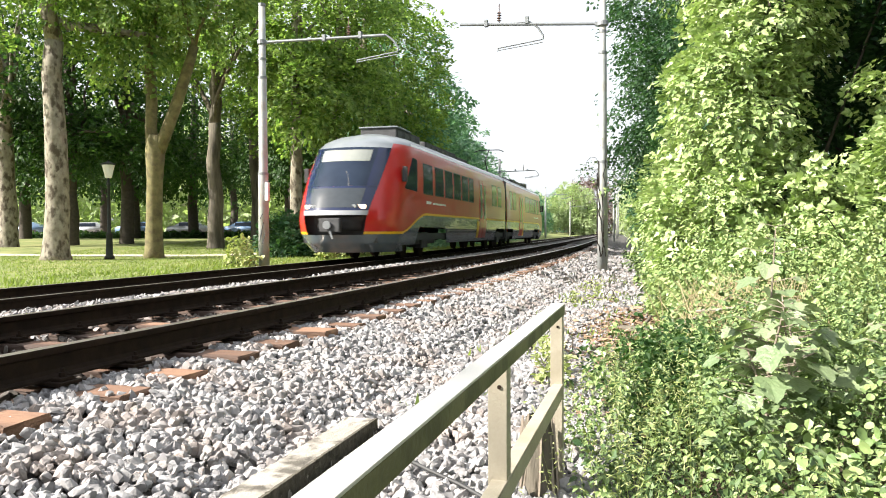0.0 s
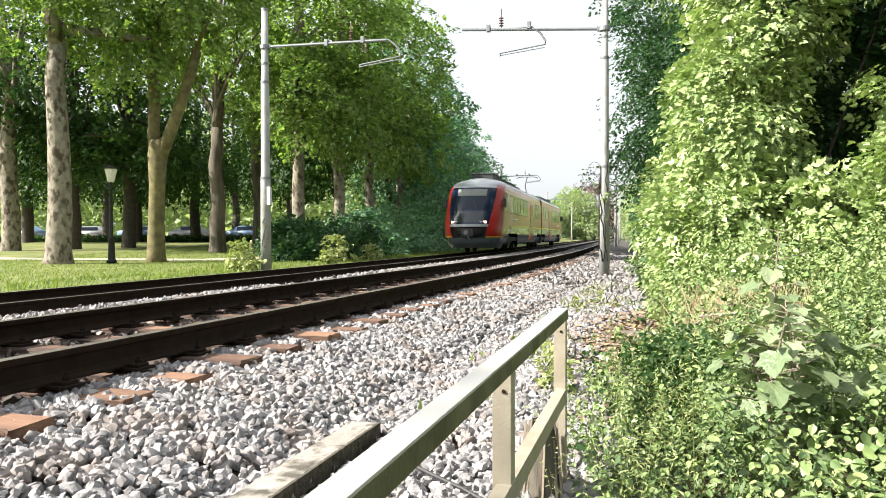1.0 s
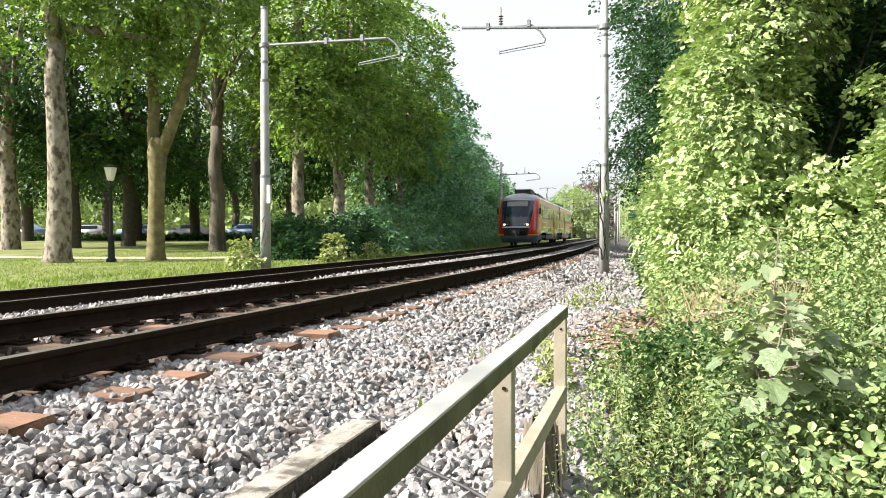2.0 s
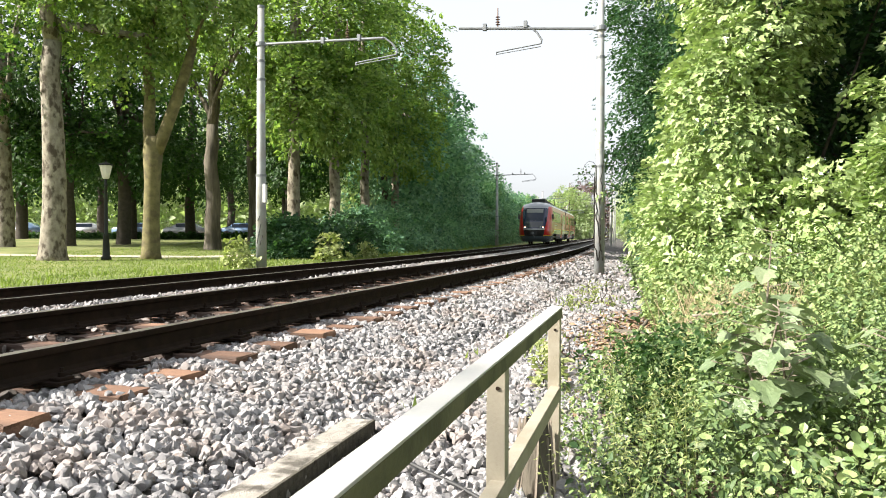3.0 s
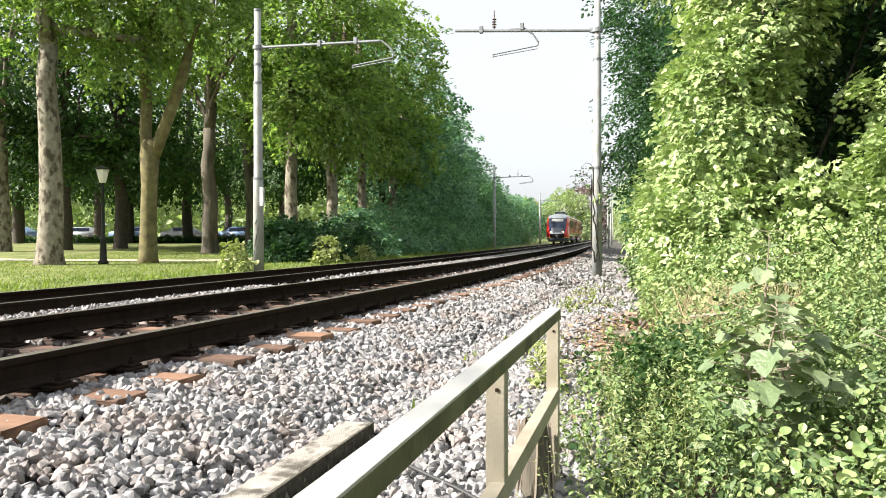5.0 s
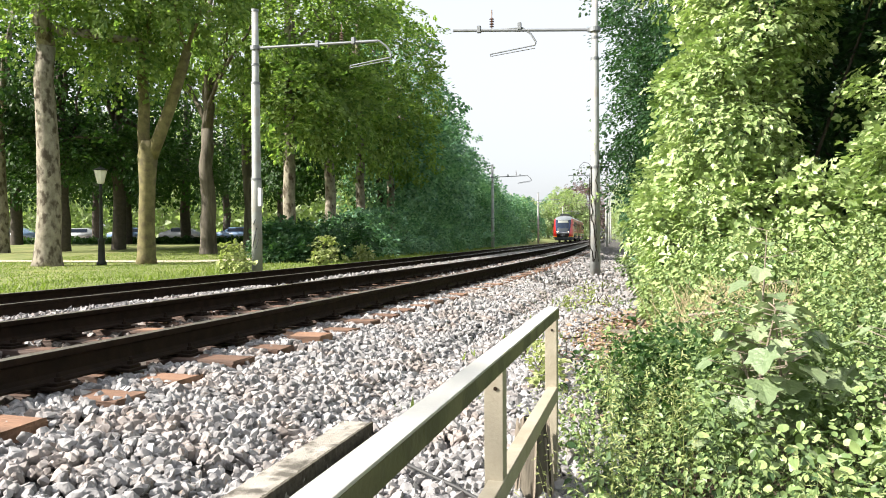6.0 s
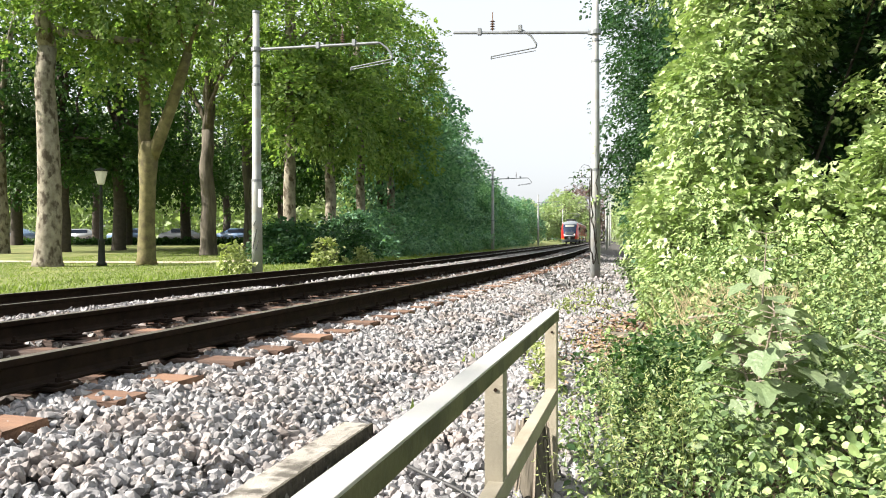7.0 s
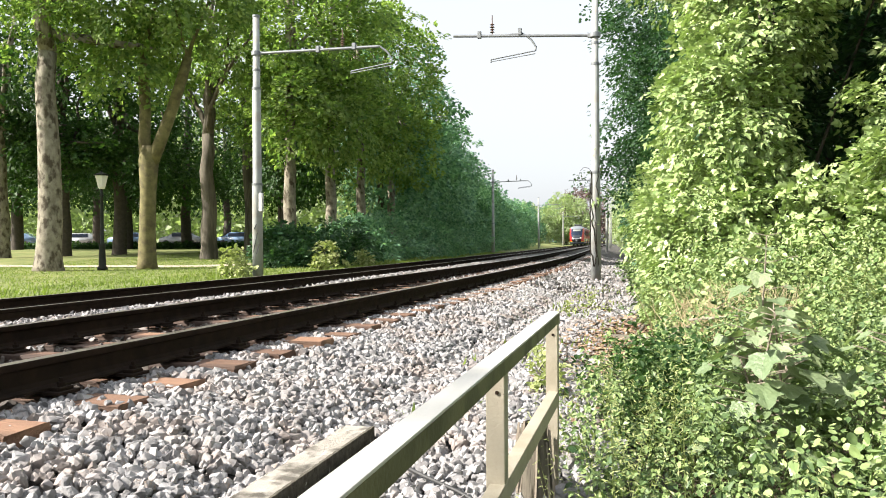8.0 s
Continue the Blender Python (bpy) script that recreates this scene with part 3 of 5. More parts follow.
# ---- fence and kerb ----
def build_fence():
    ob = thing("railing", pose(2.711, 0.8, 0, 0, 0, 1.18), "weathered cream-painted post and rail fence beside the ballast", "fence")
    bm = bmesh.new()
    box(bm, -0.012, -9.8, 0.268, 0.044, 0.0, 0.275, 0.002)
    tr = part("top_rail", bm, FENCE_TOP, ob, "flat cream top rail, lightened for the sun")
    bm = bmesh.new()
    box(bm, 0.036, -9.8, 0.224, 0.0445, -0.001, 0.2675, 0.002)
    part("flange", bm, FENCE_SHADED_ALGAE, tr, "olive green algae-stained flange, darkened for its shade")
    bm = bmesh.new()
    box(bm, -0.004, -9.8, -0.107, 0.042, -0.025, -0.10, 0.002)
    lr = part("lower_rail", bm, FENCE, ob)
    bm = bmesh.new()
    box(bm, 0.034, -9.8, -0.165, 0.0425, -0.026, -0.1075, 0.002)
    part("flange", bm, FENCE, lr)
    for i in range(6):
        y = -0.04 - 1.43 * i
        bm = bmesh.new()
        box(bm, -0.016, y - 0.03, -0.95, 0.040, y - 0.018, 0.226, 0.003)
        box(bm, 0.030, y - 0.018, -0.95, 0.040, y + 0.035, 0.226, 0.003)
        p = part("post", bm, FENCE, ob, "angle-section post")
        bm = bmesh.new()
        tube(bm, [(0.018, y - 0.034, 0.17), (0.018, y - 0.029, 0.17)], 0.006, 8)
        part("bolt", bm, RUST, p)
    bm = bmesh.new()
    box(bm, -0.17, -9.0, -0.25, 0.0, 0.0, 0.0, 0.010)
    bmesh.ops.subdivide_edges(bm, edges=[e for e in bm.edges if e.calc_length() > 5], cuts=220)
    bmesh.ops.subdivide_edges(bm, edges=[e for e in bm.edges if e.calc_length() > 0.1], cuts=3)
    g = np.random.default_rng(3)
    for v in bm.verts:
        worn = 0.003 * noise.noise((v.co.x * 30, v.co.y * 14, v.co.z * 20))
        if v.co.z > -0.03 and v.co.x > -0.03:
            worn = -abs(worn) * 5
        v.co += Vector((worn, 0, worn)) + Vector(g.normal(0, 0.0018, 3))
    kerb = thing("concrete_edging", pose(1.712, 1.0, -0.395, 0, 0, 1.4), "stained old concrete edging slab half buried in ballast", "kerb")
    part("slab", bm, CONCRETE, kerb, "pale worn concrete slab")
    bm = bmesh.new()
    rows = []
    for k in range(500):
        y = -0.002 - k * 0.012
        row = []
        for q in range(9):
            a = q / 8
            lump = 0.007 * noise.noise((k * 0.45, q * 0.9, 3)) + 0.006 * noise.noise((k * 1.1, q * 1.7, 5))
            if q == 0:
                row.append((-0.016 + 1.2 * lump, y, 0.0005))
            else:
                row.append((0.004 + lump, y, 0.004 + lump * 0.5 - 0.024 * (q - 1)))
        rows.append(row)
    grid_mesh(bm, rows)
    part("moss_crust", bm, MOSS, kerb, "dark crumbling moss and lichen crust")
    bm = bmesh.new()
    tube(bm, [(1.80, 0.80, -0.45), (1.93, 0.58, -0.435), (2.07, 0.46, -0.43), (2.2, 0.37, -0.44), (2.38, 0.27, -0.46), (2.62, 0.12, -0.50), (2.78, -0.1, -0.56)], 0.009, 8)
    tagged(new("cable", finish("cable", bm, CABLE, True)), "thin black cable lying on the ballast", "cable")
    bm = bmesh.new()
    st = thing("tree_stump", pose(2.66, 0.50, -0.80), "rough brown fibrous stump under the fence", "stump")
    ring = []
    for k in range(9):
        zz = k * 0.072
        ring.append([(math.cos(q) * (0.12 - 0.07 * k / 8) * (1 + 0.16 * math.sin(q * 9 + k)), 0.10 * k / 8 + math.sin(q) * (0.12 - 0.05 * k / 8), zz) for q in [2 * math.pi * i / 40 for i in range(41)]])
    grid_mesh(bm, ring)
    part("trunk", bm, BARK_GREY, st, "brown fibrous bark")
    bm = bmesh.new()
    for k in range(60):
        q, hgt = RNG.uniform(0, 6.28), RNG.uniform(0.3, 0.60)
        tube(bm, [(math.cos(q) * 0.13, math.sin(q) * 0.13, 0), (math.cos(q + 0.2) * 0.10, 0.05 + math.sin(q + 0.2) * 0.10, hgt * 0.5), (math.cos(q + 0.3) * 0.07, 0.1 + math.sin(q + 0.3) * 0.07, hgt)], 0.006, 4, False)
    part("bark_fibre", bm, TWIG, st)["kind"] = "stuff"


# ---- train: two railcars, nose towards -y, rail level at z 0 ----
CAR_LEN = 18.7


def lerp_table(t, x):
    for (a, va), (b, vb) in zip(t, t[1:]):
        if x <= b:
            return va + (vb - va) * max(0.0, (x - a)) / (b - a)
    return t[-1][1]


NOSE_Y = [(0.25, 0.55), (0.5, 0.22), (0.8, 0.05), (1.1, 0.0), (1.35, 0.06), (1.8, 0.28), (2.3, 0.60), (2.8, 0.98), (3.12, 1.22), (3.33, 1.55), (3.54, 2.1), (3.70, 2.9), (3.78, 4.2)]
HALF_W = [(0.25, 1.22), (0.5, 1.33), (0.9, 1.40), (1.3, 1.415), (2.4, 1.415), (2.9, 1.39), (3.27, 1.34), (3.43, 1.25), (3.57, 1.02), (3.68, 0.70), (3.76, 0.30), (3.78, 0.0)]
NOSE_L = 1.75


def shell_point(u, z, plain=False):
    """u: -1 to 0 along the +x side towards the nose, 0 to 1 round the nose, 1 to 2 back along the other side."""
    w, y0 = lerp_table(HALF_W, z), lerp_table(NOSE_Y, z)
    if plain:
        y0, length = 0.0, 0.12
    else:
        length = NOSE_L
    if u < 0:
        return Vector((w, y0 + length + (CAR_LEN - y0 - length) * -u, z))
    if u > 1:
        return Vector((-w, y0 + length + (CAR_LEN - y0 - length) * (u - 1), z))
    a = math.pi * u
    c, s = math.cos(a), math.sin(a)
    e = 2 / 2.35
    return Vector((w * math.copysign(abs(c) ** e, c), y0 + length * (1 - abs(s) ** e), z))


def warp(u, z):
    """The red cheeks reach further round the nose low down than at the roof."""
    k = 0.245
    kz = lerp_table([(0.74, 0.325), (1.3, 0.30), (2.0, 0.262), (3.13, 0.222), (3.4, 0.222)], z)
    if u <= 0 or u >= 1:
        return u
    if u < k:
        return u * kz / k
    if u > 1 - k:
        return 1 - (1 - u) * kz / k
    return kz + (u - k) * (1 - 2 * kz) / (1 - 2 * k)


def shell(us, z_of, nz, push=0.0):
    """A sheet of the shell, thick inwards: z_of(u) gives lower and upper z."""
    bm = bmesh.new()
    rows = []
    for u in us:
        lo, hi = z_of(u)
        rows.append([shell_point(warp(u, lo + (hi - lo) * k / nz), lo + (hi - lo) * k / nz) for k in range(nz + 1)])
    grid_mesh(bm, rows)
    bm.normal_update()
    if push:
        mid = Vector((0, 6, 1.8))
        for v in bm.verts:
            n = v.normal
            out = Vector((v.co.x, v.co.y - 6 if v.co.y < 6 else 0, 0))
            v.co += n * push * (1 if n.dot(out) >= 0 else -1)
    return bm


def span(a, b, n):
    return [a + (b - a) * i / n for i in range(n + 1)]


def line_z(u):
    """Height of the yellow line: low on the nose, rising behind the cab to the long level line."""
    if u < 0:
        y = 1.8 + (CAR_LEN - 1.8) * -u
    elif u > 1:
        y = 1.8 + (CAR_LEN - 1.8) * (u - 1)
    else:
        y = 1.0
    s = min(max((y - 1.6) / 2.6, 0), 1)
    return 0.74 + 0.56 * s * s * (3 - 2 * s)


def skirt_low(u):
    """The side skirt is cut away above the bogies."""
    y = 1.8 + (CAR_LEN - 1.8) * (-u if u < 0 else u - 1) if u < 0 or u > 1 else 1.0
    for a, b in ((3.1, 7.0), (16.0, 19.0)):
        if a < y < b:
            return 0.42 + 0.52 * min(1, (y - a) / 0.35, (b - y) / 0.35)
    return 0.42


def window_slab(y0, y1, z0, z1, side, proud=0.006):
    """A thin pane or leaf that follows the side wall's bulge."""
    bm = bmesh.new()
    zs = span(z0, z1, 6)
    rings = []
    for z in zs:
        x = side * (lerp_table(HALF_W, z) + proud)
        rings.append([bm.verts.new(p) for p in ((x, y0, z), (x, y1, z), (x - side * 0.05, y1, z), (x - side * 0.05, y0, z))])
    for a, b in zip(rings, rings[1:]):
        for k in range(4):
            bm.faces.new((a[k], a[(k + 1) % 4], b[(k + 1) % 4], b[k]))
    bm.faces.new(rings[0])
    bm.faces.new(rings[-1])
    return bm


def railcar(label):
    car = thing("railcar", pose(0, 0, 0), label, "train", "coupled railcars")
    U1, U2 = 0.245, 0.755
    side_us = [-1 + 0.01 * i for i in range(100)]
    right = side_us + [U1 * i / 10 for i in range(11)]
    left = [U2 + (1 - U2) * i / 10 for i in range(11)] + [1 + 0.01 * i for i in range(1, 101)]
    front = span(U1, U2, 18)
    for us in (right, left):
        part("side_wall", shell(us, lambda u: (line_z(u) + 0.07, 3.29), 26), RED, car, "glossy red side wall", True)
        part("side_skirt", shell(us, lambda u: (skirt_low(u), line_z(u)), 8), GREY, car, "grey lower side panel", True)
        part("yellow_line", shell(us, lambda u: (line_z(u), line_z(u) + 0.07), 1, 0.003), YELLOW, car, "curved yellow stripe", True)
    part("roof", shell([-1 + 0.02 * i for i in range(50)] + span(0, 1, 40) + [1 + 0.02 * i for i in range(1, 51)], lambda u: (3.29, 3.78), 12), ROOF, car, "pale grey rounded roof", True)
    # sun glare along the roof edge, painted as white strips
    for us in ([-1 + 0.02 * i for i in range(50)] + [0, 0.06], [0.94] + [1 + 0.02 * i for i in range(51)]):
        part("roof_edge_glare", shell(us, lambda u: (3.285, 3.37), 2, 0.008), WHITE, car, "white strip standing in for glare on the roof edge", True)
    ws = part("windscreen", shell(front, lambda u: (2.02, 3.13), 10, 0.004), GLASS_DARK, car, "large curved dark windscreen", True)
    part("front_frame", shell(front, lambda u: (3.13, 3.29), 3), ROOF, car, smooth=True)
    part("front_panel", shell(front, lambda u: (1.36, 2.02), 8), BLUE_PANEL, car, "glossy dark front panel", True)
    part("dash_panel", shell(span(0.325, 0.675, 14), lambda u: (1.44, 1.96), 6, 0.006), DASH, car, "pale grey reflecting panel below the windscreen", True)
    part("silver_strip", shell(front, lambda u: (1.24, 1.36), 2, 0.012), SILVER, car, smooth=True)
    part("coupler_bay", shell(front, lambda u: (0.70, 1.26), 6, -0.30), BLACK, car, "black coupler bay", True)
    part("front_skirt", shell(span(0, 1, 40), lambda u: (0.25, 0.72 if U1 <= u <= U2 else 0.74), 8), GREY, car, "grey front skirt", True)
    part("blind", shell(span(0.36, 0.64, 10), lambda u: (2.72, 3.05), 4, 0.010), BLIND, ws, "white sun blind")
    bm = bmesh.new()
    tube(bm, [(0.35, 0.44, 2.02), (0.2, 0.68, 2.4), (-0.30, 0.88, 2.62)], 0.008, 6)
    part("wiper", bm, BLACK, ws)
    # windscreen's blue side fields
    for a, b in ((U1, 0.33), (0.67, U2)):
        part("pillar_panel", shell(span(a, b, 6), lambda u: (2.02, 3.13), 10, 0.009), BLUE_PANEL, car, "blue pillar panel", True)
    # headlights
    for sx in (1, -1):
        p = shell_point(0.345 if sx > 0 else 0.655, 1.47)
        bm = bmesh.new()
        box(bm, p.x - 0.10, p.y - 0.03, 1.41, p.x + 0.10, p.y + 0.12, 1.52, 0.02)
        part("headlight", bm, LAMP_ON, car, "lit warm headlight")
        p = shell_point(0.39 if sx > 0 else 0.61, 1.47)
        bm = bmesh.new()
        tube(bm, [p + Vector((0, 0.05, 0)), p + Vector((0, -0.012, 0))], 0.055, 16)
        part("lamp_lens", bm, SILVER, car)
        # mirror
        bm = bmesh.new()
        box(bm, sx * 1.47 - 0.07, 1.75, 2.2, sx * 1.47 + 0.07, 1.85, 2.62, 0.02)
        tube(bm, [(sx * 1.36, 1.85, 2.5), (sx * 1.47, 1.82, 2.5)], 0.02, 6)
        part("mirror", bm, BLACK, car, "black wing mirror")
        # cab side window: a slanted pane
        bm = bmesh.new()
        x = sx * 1.405
        quad = [(1.95, 2.02), (3.2, 1.98), (3.2, 2.92), (2.8, 2.95)]
        f = [bm.verts.new((x + sx * 0.012, y, z)) for y, z in quad]
        b = [bm.verts.new((x - sx * 0.06, y, z)) for y, z in quad]
        bm.faces.new(f)
        bm.faces.new(b)
        for k in range(4):
            bm.faces.new((f[k], f[(k + 1) % 4], b[(k + 1) % 4], b[k]))
        part("cab_window", bm, GLASS_DARK, car, "slanted dark cab side window")
        for y0, y1 in ((3.9, 4.95), (5.3, 6.35), (6.6, 7.65), (7.9, 8.95), (9.2, 10.2), (10.4, 11.2), (15.2, 16.3), (16.7, 17.6)):
            w = part("window", window_slab(y0, y1, 1.98, 2.86, sx), GLASS_DARK, car)
            bm = window_slab(y0 - 0.035, y1 + 0.035, 1.945, 2.895, sx, 0.003)
            part("window_frame", bm, BLACK, w)
        # doors: two leaves with tall panes and a yellow edge below
        for y0 in (12.35, 13.1):
            d = part("door", window_slab(y0, y0 + 0.70, 0.55, 2.95, sx, 0.012), RED, car, "red sliding door leaf")
            part("pane", window_slab(y0 + 0.16, y0 + 0.54, 1.35, 2.75, sx, 0.020), GLASS_DARK, d)
        part("door_edge", window_slab(11.95, 12.30, 0.55, 1.25, sx, 0.010), YELLOW, car, "yellow door marking")
        # unreadable lettering
        bm = bmesh.new()
        for q in range(2):
            x = sx * 1.420
            box(bm, x - 0.003, 4.2 + 0.75 * q, 1.66, x + 0.003, 4.75 + 1.9 * q, 1.72 + 0.03 * (1 - q))
        part("lettering_bar", bm, WHITE, car)
    # coupler
    bm = bmesh.new()
    tube(bm, [(0, 0.5, 0.98), (0, -0.06, 0.98)], 0.11, 12)
    box(bm, -0.28, -0.12, 0.80, 0.28, 0.08, 1.16, 0.03)
    c = part("coupler", bm, UNDER, car, "grey steel automatic coupler")
    bm = bmesh.new()
    tube(bm, [(-0.05, -0.18, 0.98), (-0.05, -0.06, 0.98)], 0.11, 14)
    part("coupler_cone", bm, STEEL, c)
    bm = bmesh.new()
    tube(bm, [(0.02, -0.12, 0.82), (0.12, -0.18, 0.62)], 0.025, 8)
    part("coupler_hose", bm, STEEL, c)
    bm = bmesh.new()
    box(bm, -1.05, 0.62, 0.5, 1.05, 1.5, 1.45)
    part("bay_box", bm, BLACK, car)
    # roof gear
    for y0, y1, hw, h in ((3.8, 6.4, 0.58, 4.0), (6.9, 11.5, 0.62, 3.92), (12.0, 14.0, 0.55, 3.88)):
        bm = bmesh.new()
        box(bm, -hw, y0, 3.5, hw, y1, h, 0.05)
        ru = part("roof_unit", bm, UNDER, car, "dark roof equipment box")
        for k in range(int((y1 - y0) / 0.7)):
            bm = bmesh.new()
            box(bm, -hw - 0.012, y0 + 0.12 + 0.7 * k, 3.70, hw + 0.012, y0 + 0.55 + 0.7 * k, h - 0.08, 0.008)
            part("louvre", bm, BLACK, ru)
    bm = bmesh.new()
    box(bm, -0.62, 3.75, 4.0, 0.62, 5.3, 4.04, 0.01)
    part("roof_cover", bm, ROOF, car)
    bm = bmesh.new()
    box(bm, -0.12, 2.55, 3.52, 0.12, 2.95, 3.60, 0.03)
    part("roof_horn", bm, BLACK, car)
    # floor and end wall
    bm = bmesh.new()
    box(bm, -1.30, 1.6, 0.55, 1.30, CAR_LEN - 0.05, 0.75)
    part("underframe", bm, UNDER, car)
    bm = bmesh.new()
    box(bm, -1.38, CAR_LEN - 0.06, 0.5, 1.38, CAR_LEN, 3.3, 0.03)
    part("end_wall", bm, BLACK, car)
    # bogies
    for yb in (4.6, 17.6):
        bm = bmesh.new()
        for sx in (1, -1):
            box(bm, sx * 1.08 - 0.09, yb - 1.5, 0.42, sx * 1.08 + 0.09, yb + 1.5, 0.66, 0.04)
            box(bm, sx * 1.12 - 0.12, yb - 0.35, 0.30, sx * 1.12 + 0.12, yb + 0.35, 0.80, 0.04)
        box(bm, -1.0, yb - 0.25, 0.35, 1.0, yb + 0.25, 0.7)
        bg = part("bogie", bm, UNDER, car, "dusty dark bogie frame")
        for dy in (-0.95, 0.95):
            bm = bmesh.new()
            for sx in (1, -1):
                tube(bm, [(sx * 0.685, yb + dy, 0.385), (sx * 0.715, yb + dy, 0.385)], 0.413, 28)
                tube(bm, [(sx * 0.715, yb + dy, 0.385), (sx * 0.82, yb + dy, 0.385)], 0.385, 28)
            tube(bm, [(-0.7, yb + dy, 0.385), (0.7, yb + dy, 0.385)], 0.08, 10)
            part("wheelset", bm, RUST, bg)
    return car


def pantograph(car):
    bm = bmesh.new()
    tube(bm, [(0, 15.6, 3.66), (0, 16.9, 4.5), (0, 15.7, 5.2)], 0.03, 8)
    tube(bm, [(-0.8, 15.7, 5.12), (-0.55, 15.7, 5.22), (0.55, 15.7, 5.22), (0.8, 15.7, 5.12)], 0.025, 8)
    for sx in (-0.3, 0.3):
        tube(bm, [(sx, 15.4, 3.6), (sx, 16.2, 3.72)], 0.05, 8)
    part("pantograph", bm, BLACK, car, "raised dark pantograph")


# ---- park lamp, cars, hedges ----
def street_lamp(x, y, z):
    ob = thing("street_lamp", pose(x, y, z), "dark green cast-iron park lamp with a pale lantern", "street lamp")
    bm = bmesh.new()
    tube(bm, [(0, 0, 0), (0, 0, 0.12), (0, 0, 0.16), (0, 0, 0.5), (0, 0, 0.95), (0, 0, 1.0), (0, 0, 1.05), (0, 0, 2.9), (0, 0, 2.95), (0, 0, 3.0), (0, 0, 3.2)], [0.19, 0.19, 0.14, 0.13, 0.11, 0.13, 0.075, 0.055, 0.09, 0.05, 0.05], 14)
    part("post", bm, IRON, ob, smooth=True)
    bm = bmesh.new()
    tube(bm, [(0, 0, 3.2), (0, 0, 3.25), (0, 0, 3.72)], [0.09, 0.13, 0.24], 8)
    l = part("lantern", bm, FROST, ob, "pale frosted lantern glass")
    bm = bmesh.new()
    tube(bm, [(0, 0, 3.72), (0, 0, 3.76), (0, 0, 3.82), (0, 0, 3.85), (0, 0, 3.92)], [0.28, 0.28, 0.14, 0.04, 0.015], 8)
    part("cap", bm, IRON, l)
    return ob


def parked_car(x, y, z, turn, paint, label, van=False):
    ob = thing("parked_car", pose(x, y, z, 0, 0, turn), label, "car", "parked cars")
    prof = [(-2.1, 0.35), (-2.12, 0.75), (-1.9, 0.95), (-1.2, 1.0), (-0.6, 1.42), (0.9, 1.45), (1.7, 1.02), (2.05, 0.9), (2.1, 0.4)]
    if van:
        prof = [(-2.4, 0.4), (-2.42, 1.0), (-1.9, 1.2), (-1.4, 1.9), (-1.0, 2.1), (2.4, 2.1), (2.42, 0.4)]
    bm = bmesh.new()
    f = [[bm.verts.new((a * 1.0, s, h)) for a, h in prof] for s in (-0.85, 0.85)]
    for k in range(len(prof)):
        q = (k + 1) % len(prof)
        bm.faces.new((f[0][k], f[0][q], f[1][q], f[1][k]))
    bm.faces.new(f[0])
    bm.faces.new(f[1])
    bmesh.ops.bevel(bm, geom=bm.edges[:], offset=0.06, segments=2, affect="EDGES")
    part("body", bm, paint, ob, smooth=True)
    for s in (-1, 1):
        bm = bmesh.new()
        if van:
            box(bm, -1.5, s * 0.86 - 0.01, 1.2, -0.6, s * 0.86 + 0.01, 1.75)
        else:
            box(bm, -0.75, s * 0.86 - 0.01, 1.0, 1.15, s * 0.86 + 0.01, 1.34, 0.008)
        part("side_window", bm, GLASS_DARK, ob)
        for dx in (-1.35, 1.35):
            bm = bmesh.new()
            tube(bm, [(dx, s * 0.70, 0.32), (dx, s * 0.88, 0.32)], 0.32, 18)
            part("wheel", bm, BLACK, ob)
    return ob


def leaf_thing(name, label, category, pts, out, size, template, material, group="", kind="", stems=None, stem_mat=None, droop=0.35, base=None, spread=0.8):
    x, y, z = base if base is not None else (float(pts[:, 0].mean()), float(pts[:, 1].mean()), float(pts[:, 2].min()))
    ob = thing(name, pose(x, y, z), label, category, group, kind)
    me = leaves("foliage", pts - np.array((x, y, z)), out, size * (0.5 + 1.0 * RNG.random(len(pts))), template, material, droop, spread)
    part("foliage", me, material, ob)
    if stems is not None:
        part("branching", stems, stem_mat or TWIG, ob)
    return ob


def shrub(x, y, h, blobs, n, clumps, clump_r, leaf, material, label, name="shrub", template=LEAF_4, group="track-side shrubs", shell_part=0.6, droop=0.35):
    """A shrub: stems from one base into its leafy masses."""
    z = ground_height(x, y)
    p, o = crown_points(blobs, n, clumps, clump_r, shell_part)
    keep = p[:, 2] > z + 0.02
    bm = bmesh.new()
    for i in range(max(5, 2 * len(blobs))):
        b = blobs[i % len(blobs)]
        limbs(bm, (RNG.normal(0, 0.12), RNG.normal(0, 0.12), -0.1), (b[0] - x + RNG.normal(0, b[3] * 0.5), b[1] - y + RNG.normal(0, b[4] * 0.5), b[2] - z + RNG.uniform(-0.2, 0.7) * b[5]), 0.022 + 0.003 * h, 0.006, 5, 0.08)
    return leaf_thing(name, label, "shrub", p[keep], o[keep], leaf, template, material, group, "", bm, BARK_DARK, droop, (x, y, z), 1.15)


